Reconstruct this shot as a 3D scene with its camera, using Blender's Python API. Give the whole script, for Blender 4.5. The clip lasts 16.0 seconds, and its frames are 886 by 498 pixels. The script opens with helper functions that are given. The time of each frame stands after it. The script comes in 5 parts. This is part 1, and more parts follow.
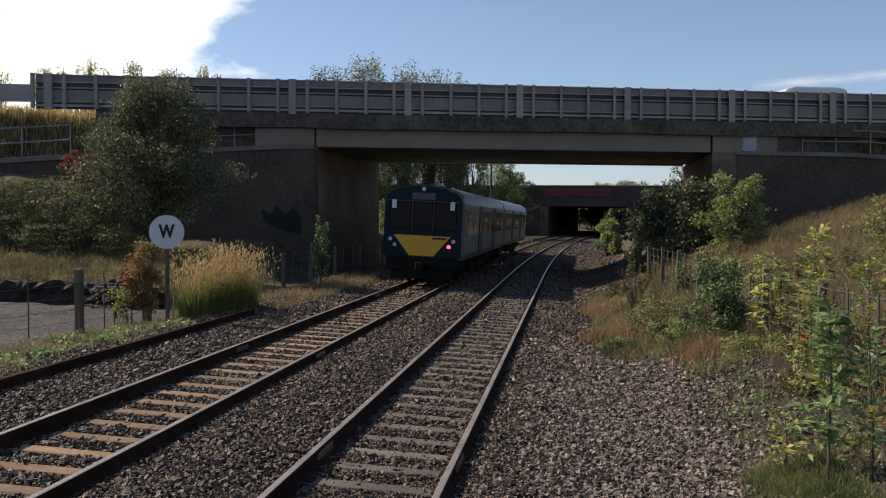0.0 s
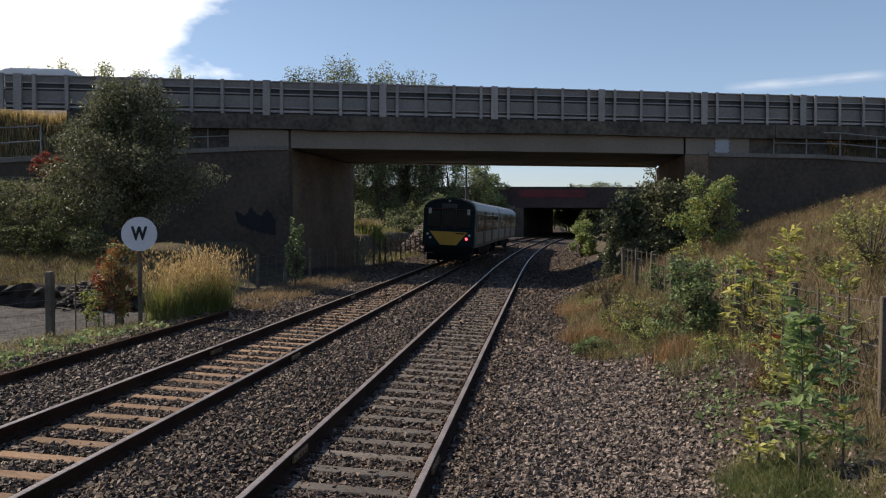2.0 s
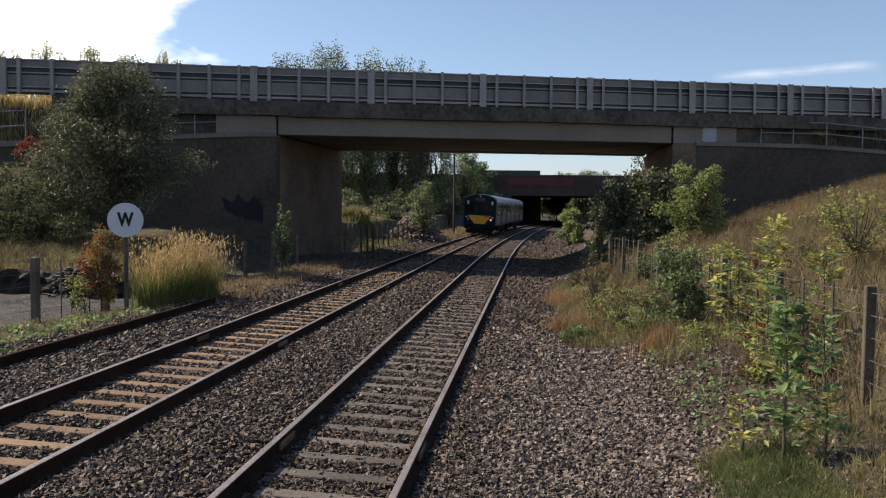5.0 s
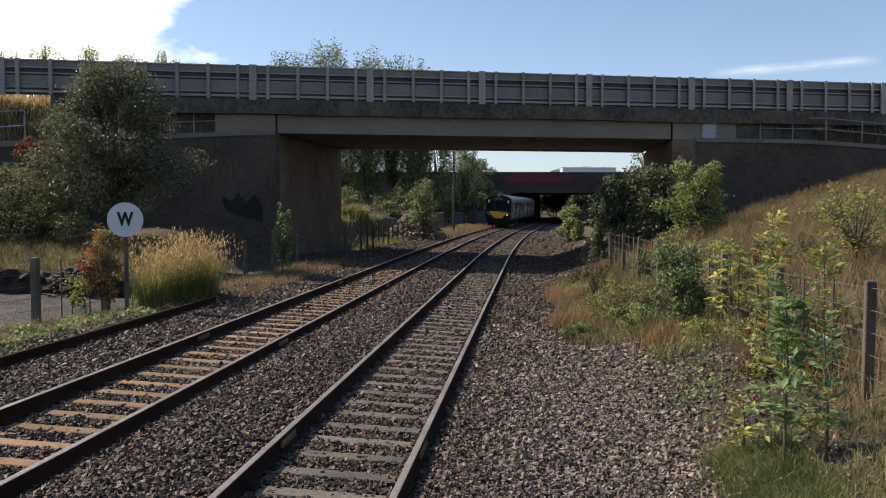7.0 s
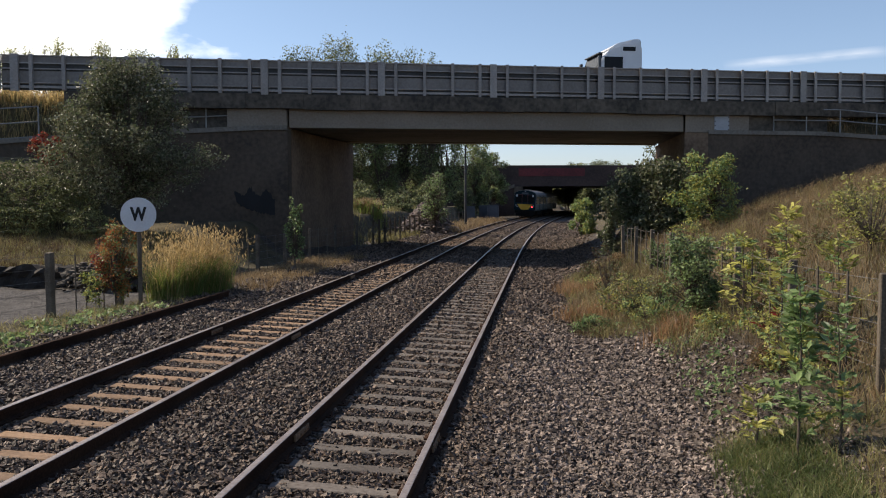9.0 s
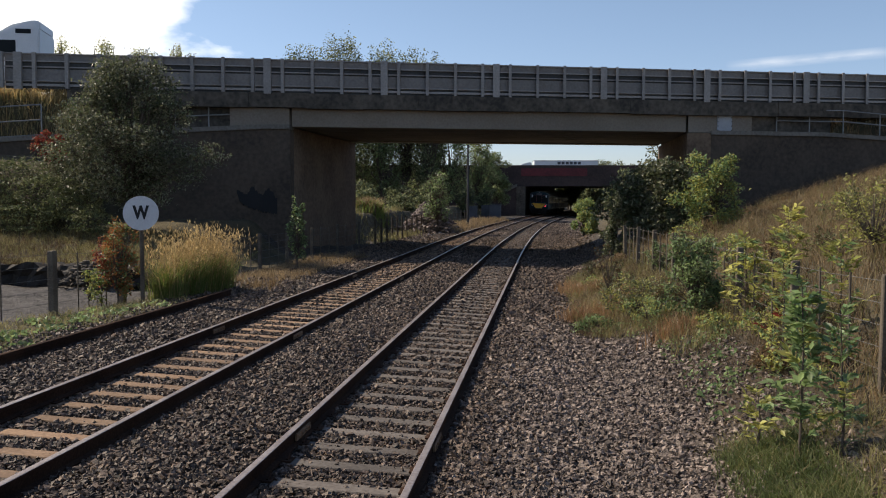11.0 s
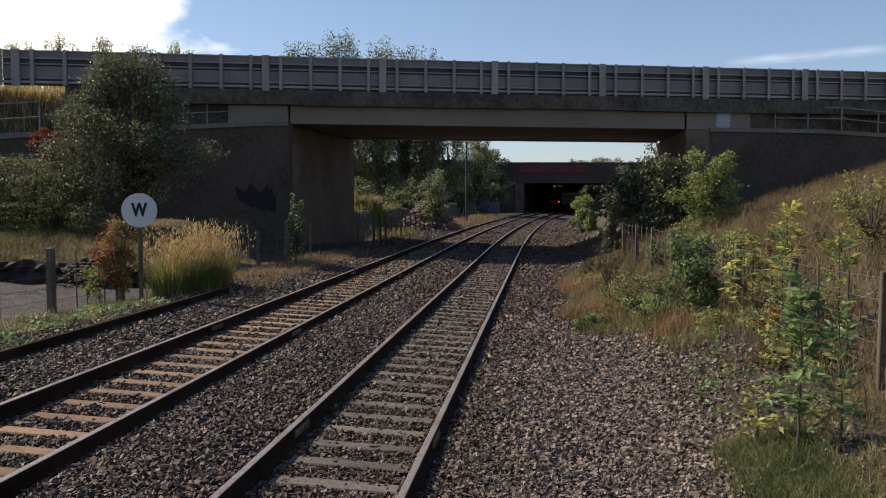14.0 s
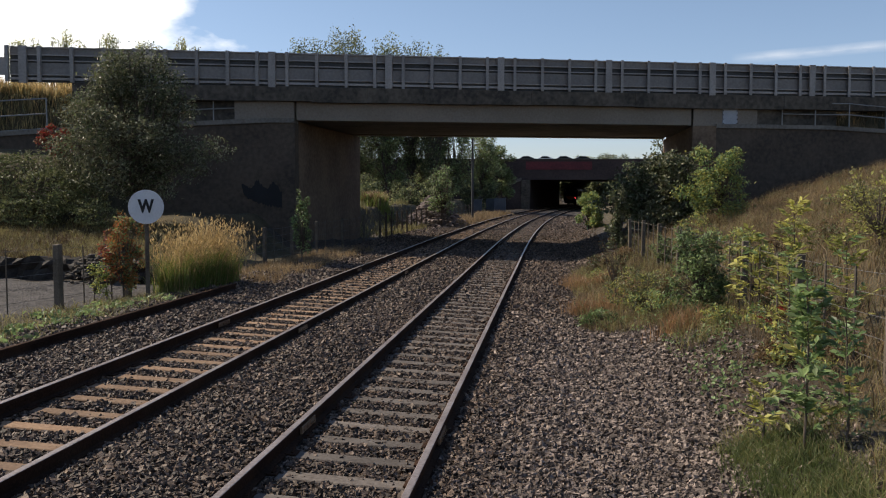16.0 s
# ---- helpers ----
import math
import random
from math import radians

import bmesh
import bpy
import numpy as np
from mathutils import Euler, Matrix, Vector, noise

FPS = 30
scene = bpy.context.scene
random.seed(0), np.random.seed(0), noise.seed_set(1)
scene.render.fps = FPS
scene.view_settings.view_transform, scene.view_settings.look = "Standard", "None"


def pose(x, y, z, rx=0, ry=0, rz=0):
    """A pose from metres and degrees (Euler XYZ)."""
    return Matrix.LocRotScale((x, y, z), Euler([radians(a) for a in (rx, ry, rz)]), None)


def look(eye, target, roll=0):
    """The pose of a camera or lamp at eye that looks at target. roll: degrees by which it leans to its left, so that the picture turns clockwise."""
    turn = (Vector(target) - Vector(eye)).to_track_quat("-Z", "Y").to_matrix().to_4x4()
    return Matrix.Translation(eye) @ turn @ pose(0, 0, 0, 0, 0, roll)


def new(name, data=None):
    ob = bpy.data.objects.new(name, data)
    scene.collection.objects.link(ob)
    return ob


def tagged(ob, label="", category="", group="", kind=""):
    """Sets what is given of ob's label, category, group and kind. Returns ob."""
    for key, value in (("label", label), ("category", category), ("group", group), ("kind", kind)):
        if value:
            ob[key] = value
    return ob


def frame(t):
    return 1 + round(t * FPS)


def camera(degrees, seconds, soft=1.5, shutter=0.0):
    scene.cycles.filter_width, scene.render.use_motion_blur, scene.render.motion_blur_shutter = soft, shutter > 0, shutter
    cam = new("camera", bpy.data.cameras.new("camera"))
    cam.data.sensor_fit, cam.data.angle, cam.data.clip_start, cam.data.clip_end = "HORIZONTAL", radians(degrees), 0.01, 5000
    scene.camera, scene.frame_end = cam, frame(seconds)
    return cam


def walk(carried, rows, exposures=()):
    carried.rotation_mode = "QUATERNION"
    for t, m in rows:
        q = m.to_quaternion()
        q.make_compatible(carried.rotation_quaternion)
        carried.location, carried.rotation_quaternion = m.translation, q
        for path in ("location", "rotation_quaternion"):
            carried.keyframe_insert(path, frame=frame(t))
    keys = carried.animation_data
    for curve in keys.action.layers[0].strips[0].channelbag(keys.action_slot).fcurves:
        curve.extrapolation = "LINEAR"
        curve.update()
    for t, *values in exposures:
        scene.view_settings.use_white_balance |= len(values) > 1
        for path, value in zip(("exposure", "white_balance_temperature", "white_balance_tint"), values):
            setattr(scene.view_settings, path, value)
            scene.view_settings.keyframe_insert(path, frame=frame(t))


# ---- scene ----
cam = camera(53.5, 16.0, soft=1.1)
PATH = [
    (0, pose(0, 0, 2.555, 88.062, -0.183, 8.275)),
    (0.5, pose(0, 0, 2.555, 88.198, -0.128, 7.957)),
    (1, pose(0, 0, 2.555, 88.297, -0.083, 7.532)),
    (1.5, pose(0, 0, 2.555, 88.329, 0.004, 7.045)),
    (2, pose(0, 0, 2.555, 88.163, -0.091, 6.661)),
    (2.5, pose(0, 0, 2.555, 87.972, -0.382, 6.359)),
    (3, pose(0, 0, 2.555, 87.633, -0.608, 6.076)),
    (3.5, pose(0, 0, 2.555, 87.373, -0.662, 5.967)),
    (4, pose(0, 0, 2.555, 87.439, -0.601, 5.991)),
    (6.5, pose(0, 0, 2.555, 87.199, -0.134, 5.690)),
    (7, pose(0, 0, 2.555, 87.207, -0.048, 5.854)),
    (7.5, pose(0, 0, 2.555, 87.087, -0.014, 6.095)),
    (8, pose(0, 0, 2.555, 86.912, 0.165, 6.534)),
    (8.5, pose(0, 0, 2.555, 86.819, 0.239, 6.654)),
    (9, pose(0, 0, 2.555, 86.804, 0.186, 6.618)),
    (11.5, pose(0, 0, 2.555, 86.757, -0.038, 6.786)),
    (12, pose(0, 0, 2.555, 86.685, 0.044, 6.757)),
    (12.5, pose(0, 0, 2.555, 86.607, 0.048, 6.646)),
    (13, pose(0, 0, 2.555, 86.611, -0.031, 6.635)),
    (13.5, pose(0, 0, 2.555, 86.587, -0.023, 6.671)),
    (14, pose(0, 0, 2.555, 86.587, -0.006, 6.677)),
    (14.5, pose(0, 0, 2.555, 86.529, -0.017, 6.673)),
    (15, pose(0, 0, 2.555, 86.519, 0.007, 6.775)),
    (15.5, pose(0, 0, 2.555, 86.467, 0.000, 6.977)),
    (16, pose(0, 0, 2.555, 86.360, -0.000, 7.070)),
]
walk(cam, PATH, exposures=[(0, 0.0), (2.5, 0.05), (4.2, 0.15), (7, 0.28), (9, 0.2), (12.5, 0.05), (16, 0.0)])

# ---- world, sun, exposure ----
CLOUD = (-0.530, 0.830, 0.176)
WISP = (0.267, 0.952, 0.146)
WISP_PLANE = (0.0713, 0.1300, -0.9890)     # the thin streak lies in this plane through the eye
SUN_EL, SUN_LEFT = 41.0, 75.0          # degrees up; degrees to the left of +y
world = bpy.data.worlds.new("sky")
scene.world = world
world.use_nodes = True
wn, wl = world.node_tree.nodes, world.node_tree.links
wn.clear()
w_out = wn.new("ShaderNodeOutputWorld")
w_bg = wn.new("ShaderNodeBackground")
w_sky = wn.new("ShaderNodeTexSky")
w_sky.sky_type, w_sky.sun_disc = "NISHITA", False
w_sky.sun_elevation, w_sky.sun_rotation = radians(SUN_EL), radians(-SUN_LEFT)
w_sky.air_density, w_sky.dust_density, w_sky.ozone_density = 1.0, 0.35, 1.6
w_bg.inputs["Strength"].default_value = 0.118
w_tc = wn.new("ShaderNodeTexCoord")
w_map = wn.new("ShaderNodeMapping")
w_map.inputs["Scale"].default_value = (3.4, 3.4, 7.0)
w_noise = wn.new("ShaderNodeTexNoise")
w_noise.inputs["Scale"].default_value, w_noise.inputs["Detail"].default_value = 1.9, 12.0
w_ramp = wn.new("ShaderNodeValToRGB")
w_ramp.color_ramp.elements[0].position, w_ramp.color_ramp.elements[1].position = 0.50, 0.64
w_dot = wn.new("ShaderNodeVectorMath")          # cloud bank round the sun's side of the sky
w_dot.operation = "DOT_PRODUCT"
w_dot.inputs[1].default_value = CLOUD
w_norm = wn.new("ShaderNodeVectorMath")
w_norm.operation = "NORMALIZE"
w_bank = wn.new("ShaderNodeMapRange")
w_bank.inputs[1].default_value, w_bank.inputs[2].default_value = 0.948, 0.998
w_bank.inputs[3].default_value, w_bank.inputs[4].default_value = -0.30, 0.20
w_sum = wn.new("ShaderNodeMath")
w_sum.operation = "ADD"
w_mix = wn.new("ShaderNodeMixRGB")
w_mix.inputs[2].default_value = (12.5, 12.3, 12.0, 1)
wl.new(w_tc.outputs["Generated"], w_map.inputs["Vector"])
wl.new(w_map.outputs[0], w_noise.inputs["Vector"])
w_wmap = wn.new("ShaderNodeMapping")             # thin wisps higher up to the right
w_wmap.inputs["Scale"].default_value = (9.0, 9.0, 40.0)
w_wmap.inputs["Location"].default_value = (-0.117, 0.0, 1.33)
w_wmap.inputs["Rotation"].default_value = (0.0, radians(-5), 0.0)
w_wn = wn.new("ShaderNodeTexNoise")
w_wn.inputs["Scale"].default_value, w_wn.inputs["Detail"].default_value = 1.6, 8.0
w_wr = wn.new("ShaderNodeMapRange")
w_wr.inputs[1].default_value, w_wr.inputs[2].default_value, w_wr.inputs[4].default_value = 0.32, 0.66, 0.65
w_mix2 = wn.new("ShaderNodeMixRGB")
w_mix2.inputs[2].default_value = (9.0, 9.0, 9.2, 1)
w_wd = wn.new("ShaderNodeVectorMath")
w_wd.operation = "DOT_PRODUCT"
w_wd.inputs[1].default_value = WISP
w_wb = wn.new("ShaderNodeMapRange")
w_wb.inputs[1].default_value, w_wb.inputs[2].default_value = 0.9960, 0.9985
w_wmul = wn.new("ShaderNodeMath")
w_wmul.operation = "MULTIPLY"
wl.new(w_tc.outputs["Generated"], w_wmap.inputs["Vector"])
wl.new(w_wmap.outputs[0], w_wn.inputs["Vector"])
wl.new(w_wn.outputs["Fac"], w_wr.inputs[0])
wl.new(w_norm.outputs[0], w_wd.inputs[0])
wl.new(w_wd.outputs["Value"], w_wb.inputs[0])
wl.new(w_wr.outputs[0], w_wmul.inputs[0])
wl.new(w_wb.outputs[0], w_wmul.inputs[1])
w_wp = wn.new("ShaderNodeVectorMath")
w_wp.operation = "DOT_PRODUCT"
w_wp.inputs[1].default_value = WISP_PLANE
w_wabs = wn.new("ShaderNodeMath")
w_wabs.operation = "ABSOLUTE"
w_wline = wn.new("ShaderNodeMapRange")
w_wline.inputs[2].default_value, w_wline.inputs[3].default_value, w_wline.inputs[4].default_value = 0.0065, 1.0, 0.0
w_wfac = wn.new("ShaderNodeMath")
w_wfac.operation = "MULTIPLY"
wl.new(w_norm.outputs[0], w_wp.inputs[0])
wl.new(w_wp.outputs["Value"], w_wabs.inputs[0])
wl.new(w_wabs.outputs[0], w_wline.inputs[0])
wl.new(w_wmul.outputs[0], w_wfac.inputs[0])
wl.new(w_wline.outputs[0], w_wfac.inputs[1])
wl.new(w_wfac.outputs[0], w_mix2.inputs[0])
wl.new(w_mix.outputs[0], w_mix2.inputs[1])
wl.new(w_tc.outputs["Generated"], w_norm.inputs[0])
wl.new(w_norm.outputs[0], w_dot.inputs[0])
wl.new(w_dot.outputs["Value"], w_bank.inputs[0])
wl.new(w_noise.outputs["Fac"], w_sum.inputs[0])
wl.new(w_bank.outputs[0], w_sum.inputs[1])
wl.new(w_sum.outputs[0], w_ramp.inputs[0])
wl.new(w_ramp.outputs[0], w_mix.inputs[0])
w_tint = wn.new("ShaderNodeMixRGB")              # clear cool autumn air
w_tint.blend_type = "MULTIPLY"
w_tint.inputs[0].default_value, w_tint.inputs[2].default_value = 1.0, (1.0, 0.965, 1.0, 1)
wl.new(w_sky.outputs[0], w_tint.inputs[1])
w_sep = wn.new("ShaderNodeSeparateXYZ")          # paler, bluer air towards the horizon
w_hz = wn.new("ShaderNodeMapRange")
w_hz.inputs[1].default_value, w_hz.inputs[2].default_value = 0.02, 0.22
w_hc = wn.new("ShaderNodeMixRGB")
w_hc.inputs[1].default_value, w_hc.inputs[2].default_value = (0.84, 0.875, 1.10, 1), (1.0, 0.965, 1.0, 1)
wl.new(w_norm.outputs[0], w_sep.inputs[0])
wl.new(w_sep.outputs["Z"], w_hz.inputs[0])
wl.new(w_hz.outputs[0], w_hc.inputs[0])
wl.new(w_hc.outputs[0], w_tint.inputs[2])
wl.new(w_tint.outputs[0], w_mix.inputs[1])
wl.new(w_mix2.outputs[0], w_bg.inputs["Color"])
wl.new(w_bg.outputs[0], w_out.inputs["Surface"])
sun_data = bpy.data.lights.new("sun", "SUN")
sun_data.energy, sun_data.angle, sun_data.color = 5.4, radians(0.53), (1.0, 0.87, 0.70)
sun = new("sun", sun_data)
SUN_DIR = Vector((-math.sin(radians(SUN_LEFT)) * math.cos(radians(SUN_EL)),
                  math.cos(radians(SUN_LEFT)) * math.cos(radians(SUN_EL)), math.sin(radians(SUN_EL))))
sun.matrix_world = look(SUN_DIR * 60, (0, 0, 0))

# ---- materials ----
def mat(name, c1, c2, rough=0.85, scale=1.0, fine=30.0, bump=0.3, metal=0.0, vary=0.0, thin=0.0, local=False, dist=0.02, island=False, spec=0.5):
    """A surface between two colours, mixed by a broad and a fine noise, with fine relief. vary: shade by object or piece. thin: share of light let through a leaf."""
    m = bpy.data.materials.new(name)
    m.use_nodes = True
    n, l = m.node_tree.nodes, m.node_tree.links
    b = n["Principled BSDF"]
    b.inputs["Roughness"].default_value, b.inputs["Metallic"].default_value = rough, metal
    b.inputs["Specular IOR Level"].default_value = spec
    if local:
        co = n.new("ShaderNodeTexCoord").outputs["Object"]
    else:
        co = n.new("ShaderNodeNewGeometry").outputs["Position"]
    na, nb = n.new("ShaderNodeTexNoise"), n.new("ShaderNodeTexNoise")
    na.inputs["Scale"].default_value, na.inputs["Detail"].default_value = scale, 5
    nb.inputs["Scale"].default_value, nb.inputs["Detail"].default_value = fine, 4
    l.new(co, na.inputs["Vector"]), l.new(co, nb.inputs["Vector"])
    add = n.new("ShaderNodeMath")
    add.operation = "ADD"
    l.new(na.outputs["Fac"], add.inputs[0]), l.new(nb.outputs["Fac"], add.inputs[1])
    fac = n.new("ShaderNodeMapRange")
    fac.inputs[1].default_value, fac.inputs[2].default_value = 0.75, 1.25
    l.new(add.outputs[0], fac.inputs[0])
    mix = n.new("ShaderNodeMixRGB")
    mix.inputs[1].default_value, mix.inputs[2].default_value = (*c1, 1), (*c2, 1)
    l.new(fac.outputs[0], mix.inputs[0])
    col = mix.outputs[0]
    if vary:
        rnd = n.new("ShaderNodeNewGeometry").outputs["Random Per Island"] if island else n.new("ShaderNodeObjectInfo").outputs["Random"]
        mr = n.new("ShaderNodeMapRange")
        mr.inputs[3].default_value, mr.inputs[4].default_value = 1 - vary, 1 + vary
        l.new(rnd, mr.inputs[0])
        hsv = n.new("ShaderNodeHueSaturation")
        l.new(mr.outputs[0], hsv.inputs["Value"]), l.new(col, hsv.inputs["Color"])
        col = hsv.outputs[0]
    l.new(col, b.inputs["Base Color"])
    if bump:
        bp_ = n.new("ShaderNodeBump")
        bp_.inputs["Strength"].default_value, bp_.inputs["Distance"].default_value = bump, dist
        l.new(nb.outputs["Fac"], bp_.inputs["Height"]), l.new(bp_.outputs[0], b.inputs["Normal"])
    if thin:
        tr = n.new("ShaderNodeBsdfTranslucent")
        l.new(col, tr.inputs["Color"])
        ms = n.new("ShaderNodeMixShader")
        ms.inputs[0].default_value = thin
        l.new(b.outputs[0], ms.inputs[1]), l.new(tr.outputs[0], ms.inputs[2])
        l.new(ms.outputs[0], n["Material Output"].inputs["Surface"])
    return m


def leafmat(name, c1, c2, thin=0.35, rough=0.45, vary=0.35):
    return mat(name, c1, c2, rough=rough, scale=0.6, fine=3.0, bump=0, vary=vary, thin=thin, island=True, spec=0.4)


CONCRETE = mat("weathered concrete", (0.12, 0.105, 0.085), (0.22, 0.195, 0.16), scale=0.5, fine=9, bump=0.25)
CONCRETE_DIRTY = mat("stained dark concrete", (0.036, 0.030, 0.023), (0.13, 0.106, 0.08), scale=0.9, fine=5, bump=0.4)
CONCRETE_BEAM = mat("smooth precast concrete", (0.20, 0.163, 0.125), (0.265, 0.222, 0.175), scale=0.4, fine=12, bump=0.1)
RUBBLE = mat("pinkish broken concrete", (0.08, 0.06, 0.052), (0.27, 0.215, 0.185), scale=1.5, fine=9, bump=0.4, vary=0.4, island=True)
# One wall concrete in two tones: shade on the wings, sunlight on abutments.
ABUTMENT = mat("brown stained concrete, shade tone", (0.05, 0.037, 0.026), (0.115, 0.084, 0.058), scale=0.45, fine=6, bump=0.3)
ABUTMENT_LIT = mat("stained concrete, sunlit tone", (0.095, 0.060, 0.037), (0.215, 0.145, 0.092), scale=0.5, fine=6, bump=0.25)
PARAPET_DARK = mat("dull dark steel, also gap shade", (0.035, 0.035, 0.035), (0.065, 0.065, 0.065), rough=0.6, metal=0.2, scale=0.8, fine=14, bump=0.05)
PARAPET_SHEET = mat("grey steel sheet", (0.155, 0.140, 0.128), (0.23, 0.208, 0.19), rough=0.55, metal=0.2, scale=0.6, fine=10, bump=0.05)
PARAPET = mat("weathered galvanised steel", (0.23, 0.207, 0.19), (0.34, 0.31, 0.285), rough=0.55, metal=0.25, scale=0.8, fine=14, bump=0.05, vary=0.1)
GALV = mat("dull galvanised tube", (0.22, 0.22, 0.21), (0.34, 0.33, 0.31), rough=0.6, metal=0.4, scale=2, fine=30, bump=0.05)
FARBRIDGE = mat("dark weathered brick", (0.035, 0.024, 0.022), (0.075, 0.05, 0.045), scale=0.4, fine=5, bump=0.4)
FARRED = mat("faded red painted girder", (0.085, 0.013, 0.016), (0.16, 0.024, 0.030), rough=0.7, scale=0.4, fine=4, bump=0.1)
# Rust, with the shadow on the rail sides worked into its low tone.
RUST = mat("rusty rail steel darkened for shade", (0.020, 0.0105, 0.007), (0.060, 0.032, 0.019), rough=0.9, scale=1.2, fine=40, bump=0.25, dist=0.004, spec=0.12)
SHINE = mat("worn rail head", (0.26, 0.20, 0.165), (0.46, 0.39, 0.34), rough=0.4, metal=0.45, scale=1.5, fine=25, bump=0.03)
SLEEPER_RUST = mat("rust-dusted sleeper", (0.155, 0.09, 0.048), (0.30, 0.19, 0.11), scale=1.5, fine=25, bump=0.3, dist=0.006, vary=0.25)
SLEEPER_GREY = mat("weathered grey timber sleeper", (0.075, 0.06, 0.048), (0.165, 0.14, 0.118), scale=1.5, fine=25, bump=0.35, dist=0.006, vary=0.25)
STONE = mat("rust-browned granite ballast", (0.014, 0.0098, 0.0072), (0.19, 0.135, 0.097), rough=0.65, scale=14, fine=60, bump=0.25, dist=0.004, vary=0.8, island=True, spec=0.35)
STONE_PALE = mat("clean crushed granite ballast", (0.028, 0.021, 0.0165), (0.31, 0.245, 0.20), rough=0.62, scale=14, fine=60, bump=0.25, dist=0.004, vary=0.7, island=True, spec=0.2)
# Near black: the deep shade on the bank's face is in this colour.
EARTH = mat("earth darkened for bank shade", (0.012, 0.009, 0.007), (0.04, 0.03, 0.021), scale=1.5, fine=12, bump=0.6)
WOOD = mat("weathered fence timber", (0.06, 0.047, 0.033), (0.15, 0.12, 0.086), scale=3, fine=40, bump=0.4, dist=0.006, vary=0.15)
WIRE = mat("dull fence wire", (0.11, 0.10, 0.09), (0.19, 0.18, 0.16), rough=0.7, metal=0.3, bump=0)
PLATE_GREY = mat("weathered blue-grey plate", (0.33, 0.345, 0.37), (0.42, 0.43, 0.455), rough=0.6, scale=3, fine=20, bump=0.03)
SIGN_WHITE = mat("off-white sign enamel", (0.60, 0.61, 0.62), (0.70, 0.71, 0.72), rough=0.5, scale=2, fine=20, bump=0.02)
BLACK = mat("matt black", (0.012, 0.012, 0.012), (0.02, 0.02, 0.02), rough=0.8, bump=0.05)
BARK = mat("rough bark", (0.06, 0.045, 0.032), (0.13, 0.10, 0.075), scale=3, fine=20, bump=0.5)
TEAL = mat("dark teal coach paint", (0.004, 0.017, 0.024), (0.006, 0.022, 0.030), rough=0.4, local=True, scale=0.6, fine=8, bump=0.02, spec=0.12)
SILVER = mat("grey aluminium coach panel", (0.12, 0.14, 0.13), (0.18, 0.205, 0.19), rough=0.5, metal=0.2, local=True, scale=0.7, fine=8, bump=0.03)
ROOF = mat("dusty grey coach roof", (0.13, 0.13, 0.13), (0.22, 0.22, 0.215), rough=0.42, local=True, scale=0.6, fine=7, bump=0.05)
YELLOW = mat("warning yellow paint", (0.62, 0.33, 0.015), (0.70, 0.39, 0.025), rough=0.45, local=True, bump=0.02)
UNDER = mat("grimy underframe", (0.009, 0.008, 0.007), (0.02, 0.018, 0.016), rough=0.9, local=True, bump=0.2, spec=0.15)
GLASS_DARK = mat("dark tinted window", (0.008, 0.009, 0.010), (0.012, 0.013, 0.014), rough=0.16, local=True, bump=0, spec=0.12)
GLASS_SIDE = mat("green-tinted coach window", (0.012, 0.015, 0.012), (0.022, 0.026, 0.02), rough=0.12, local=True, bump=0)
REDLINE = mat("red lining paint", (0.14, 0.018, 0.018), (0.18, 0.025, 0.022), rough=0.5, local=True, bump=0)
VEHICLE_WHITE = mat("white vehicle paint", (0.66, 0.67, 0.68), (0.76, 0.77, 0.78), rough=0.35, local=True, bump=0.01)
VEHICLE_DARK = mat("dark vehicle paint", (0.02, 0.022, 0.026), (0.04, 0.042, 0.048), rough=0.3, local=True, bump=0)
VEHICLE_GREEN = mat("dark green lorry paint", (0.012, 0.03, 0.02), (0.02, 0.045, 0.03), rough=0.4, local=True, bump=0)
TYRE = mat("tyre rubber", (0.015, 0.015, 0.015), (0.03, 0.03, 0.03), rough=0.9, local=True, bump=0.1)
GREY_BOX = mat("grey cabinet steel", (0.05, 0.055, 0.062), (0.09, 0.095, 0.105), rough=0.6, bump=0.05)


def glow(name, colour, strength):
    m = bpy.data.materials.new(name)
    m.use_nodes = True
    b = m.node_tree.nodes["Principled BSDF"]
    b.inputs["Base Color"].default_value = (*colour, 1)
    b.inputs["Emission Color"].default_value, b.inputs["Emission Strength"].default_value = (*colour, 1), strength
    return m


TAIL_LIGHT = glow("lit tail lamp", (1.0, 0.06, 0.08), 5.0)
LAMP_CLEAR = mat("clear lamp lens", (0.5, 0.5, 0.5), (0.6, 0.6, 0.6), rough=0.2, local=True, bump=0)

LEAF_SILVER = leafmat("silvery willow leaf", (0.095, 0.10, 0.055), (0.25, 0.245, 0.15), thin=0.25, rough=0.45, vary=0.6)
LEAF_DARK = leafmat("dark green leaf", (0.052, 0.074, 0.034), (0.14, 0.16, 0.075), thin=0.4, rough=0.55)
LEAF_GREEN = leafmat("fresh green leaf", (0.12, 0.19, 0.07), (0.30, 0.38, 0.16), thin=0.45, rough=0.46, vary=0.5)
LEAF_YELLOW = leafmat("yellow-green leaf", (0.26, 0.27, 0.07), (0.50, 0.47, 0.14), thin=0.5, vary=0.5)
LEAF_BRAMBLE = leafmat("bramble leaf", (0.065, 0.085, 0.033), (0.23, 0.235, 0.105), thin=0.3, rough=0.5, vary=0.6)
LEAF_RED = leafmat("reddened leaf", (0.20, 0.028, 0.025), (0.32, 0.07, 0.045), thin=0.45)
LEAF_BROWN = leafmat("browned dock leaf", (0.10, 0.055, 0.028), (0.17, 0.11, 0.05), thin=0.4)
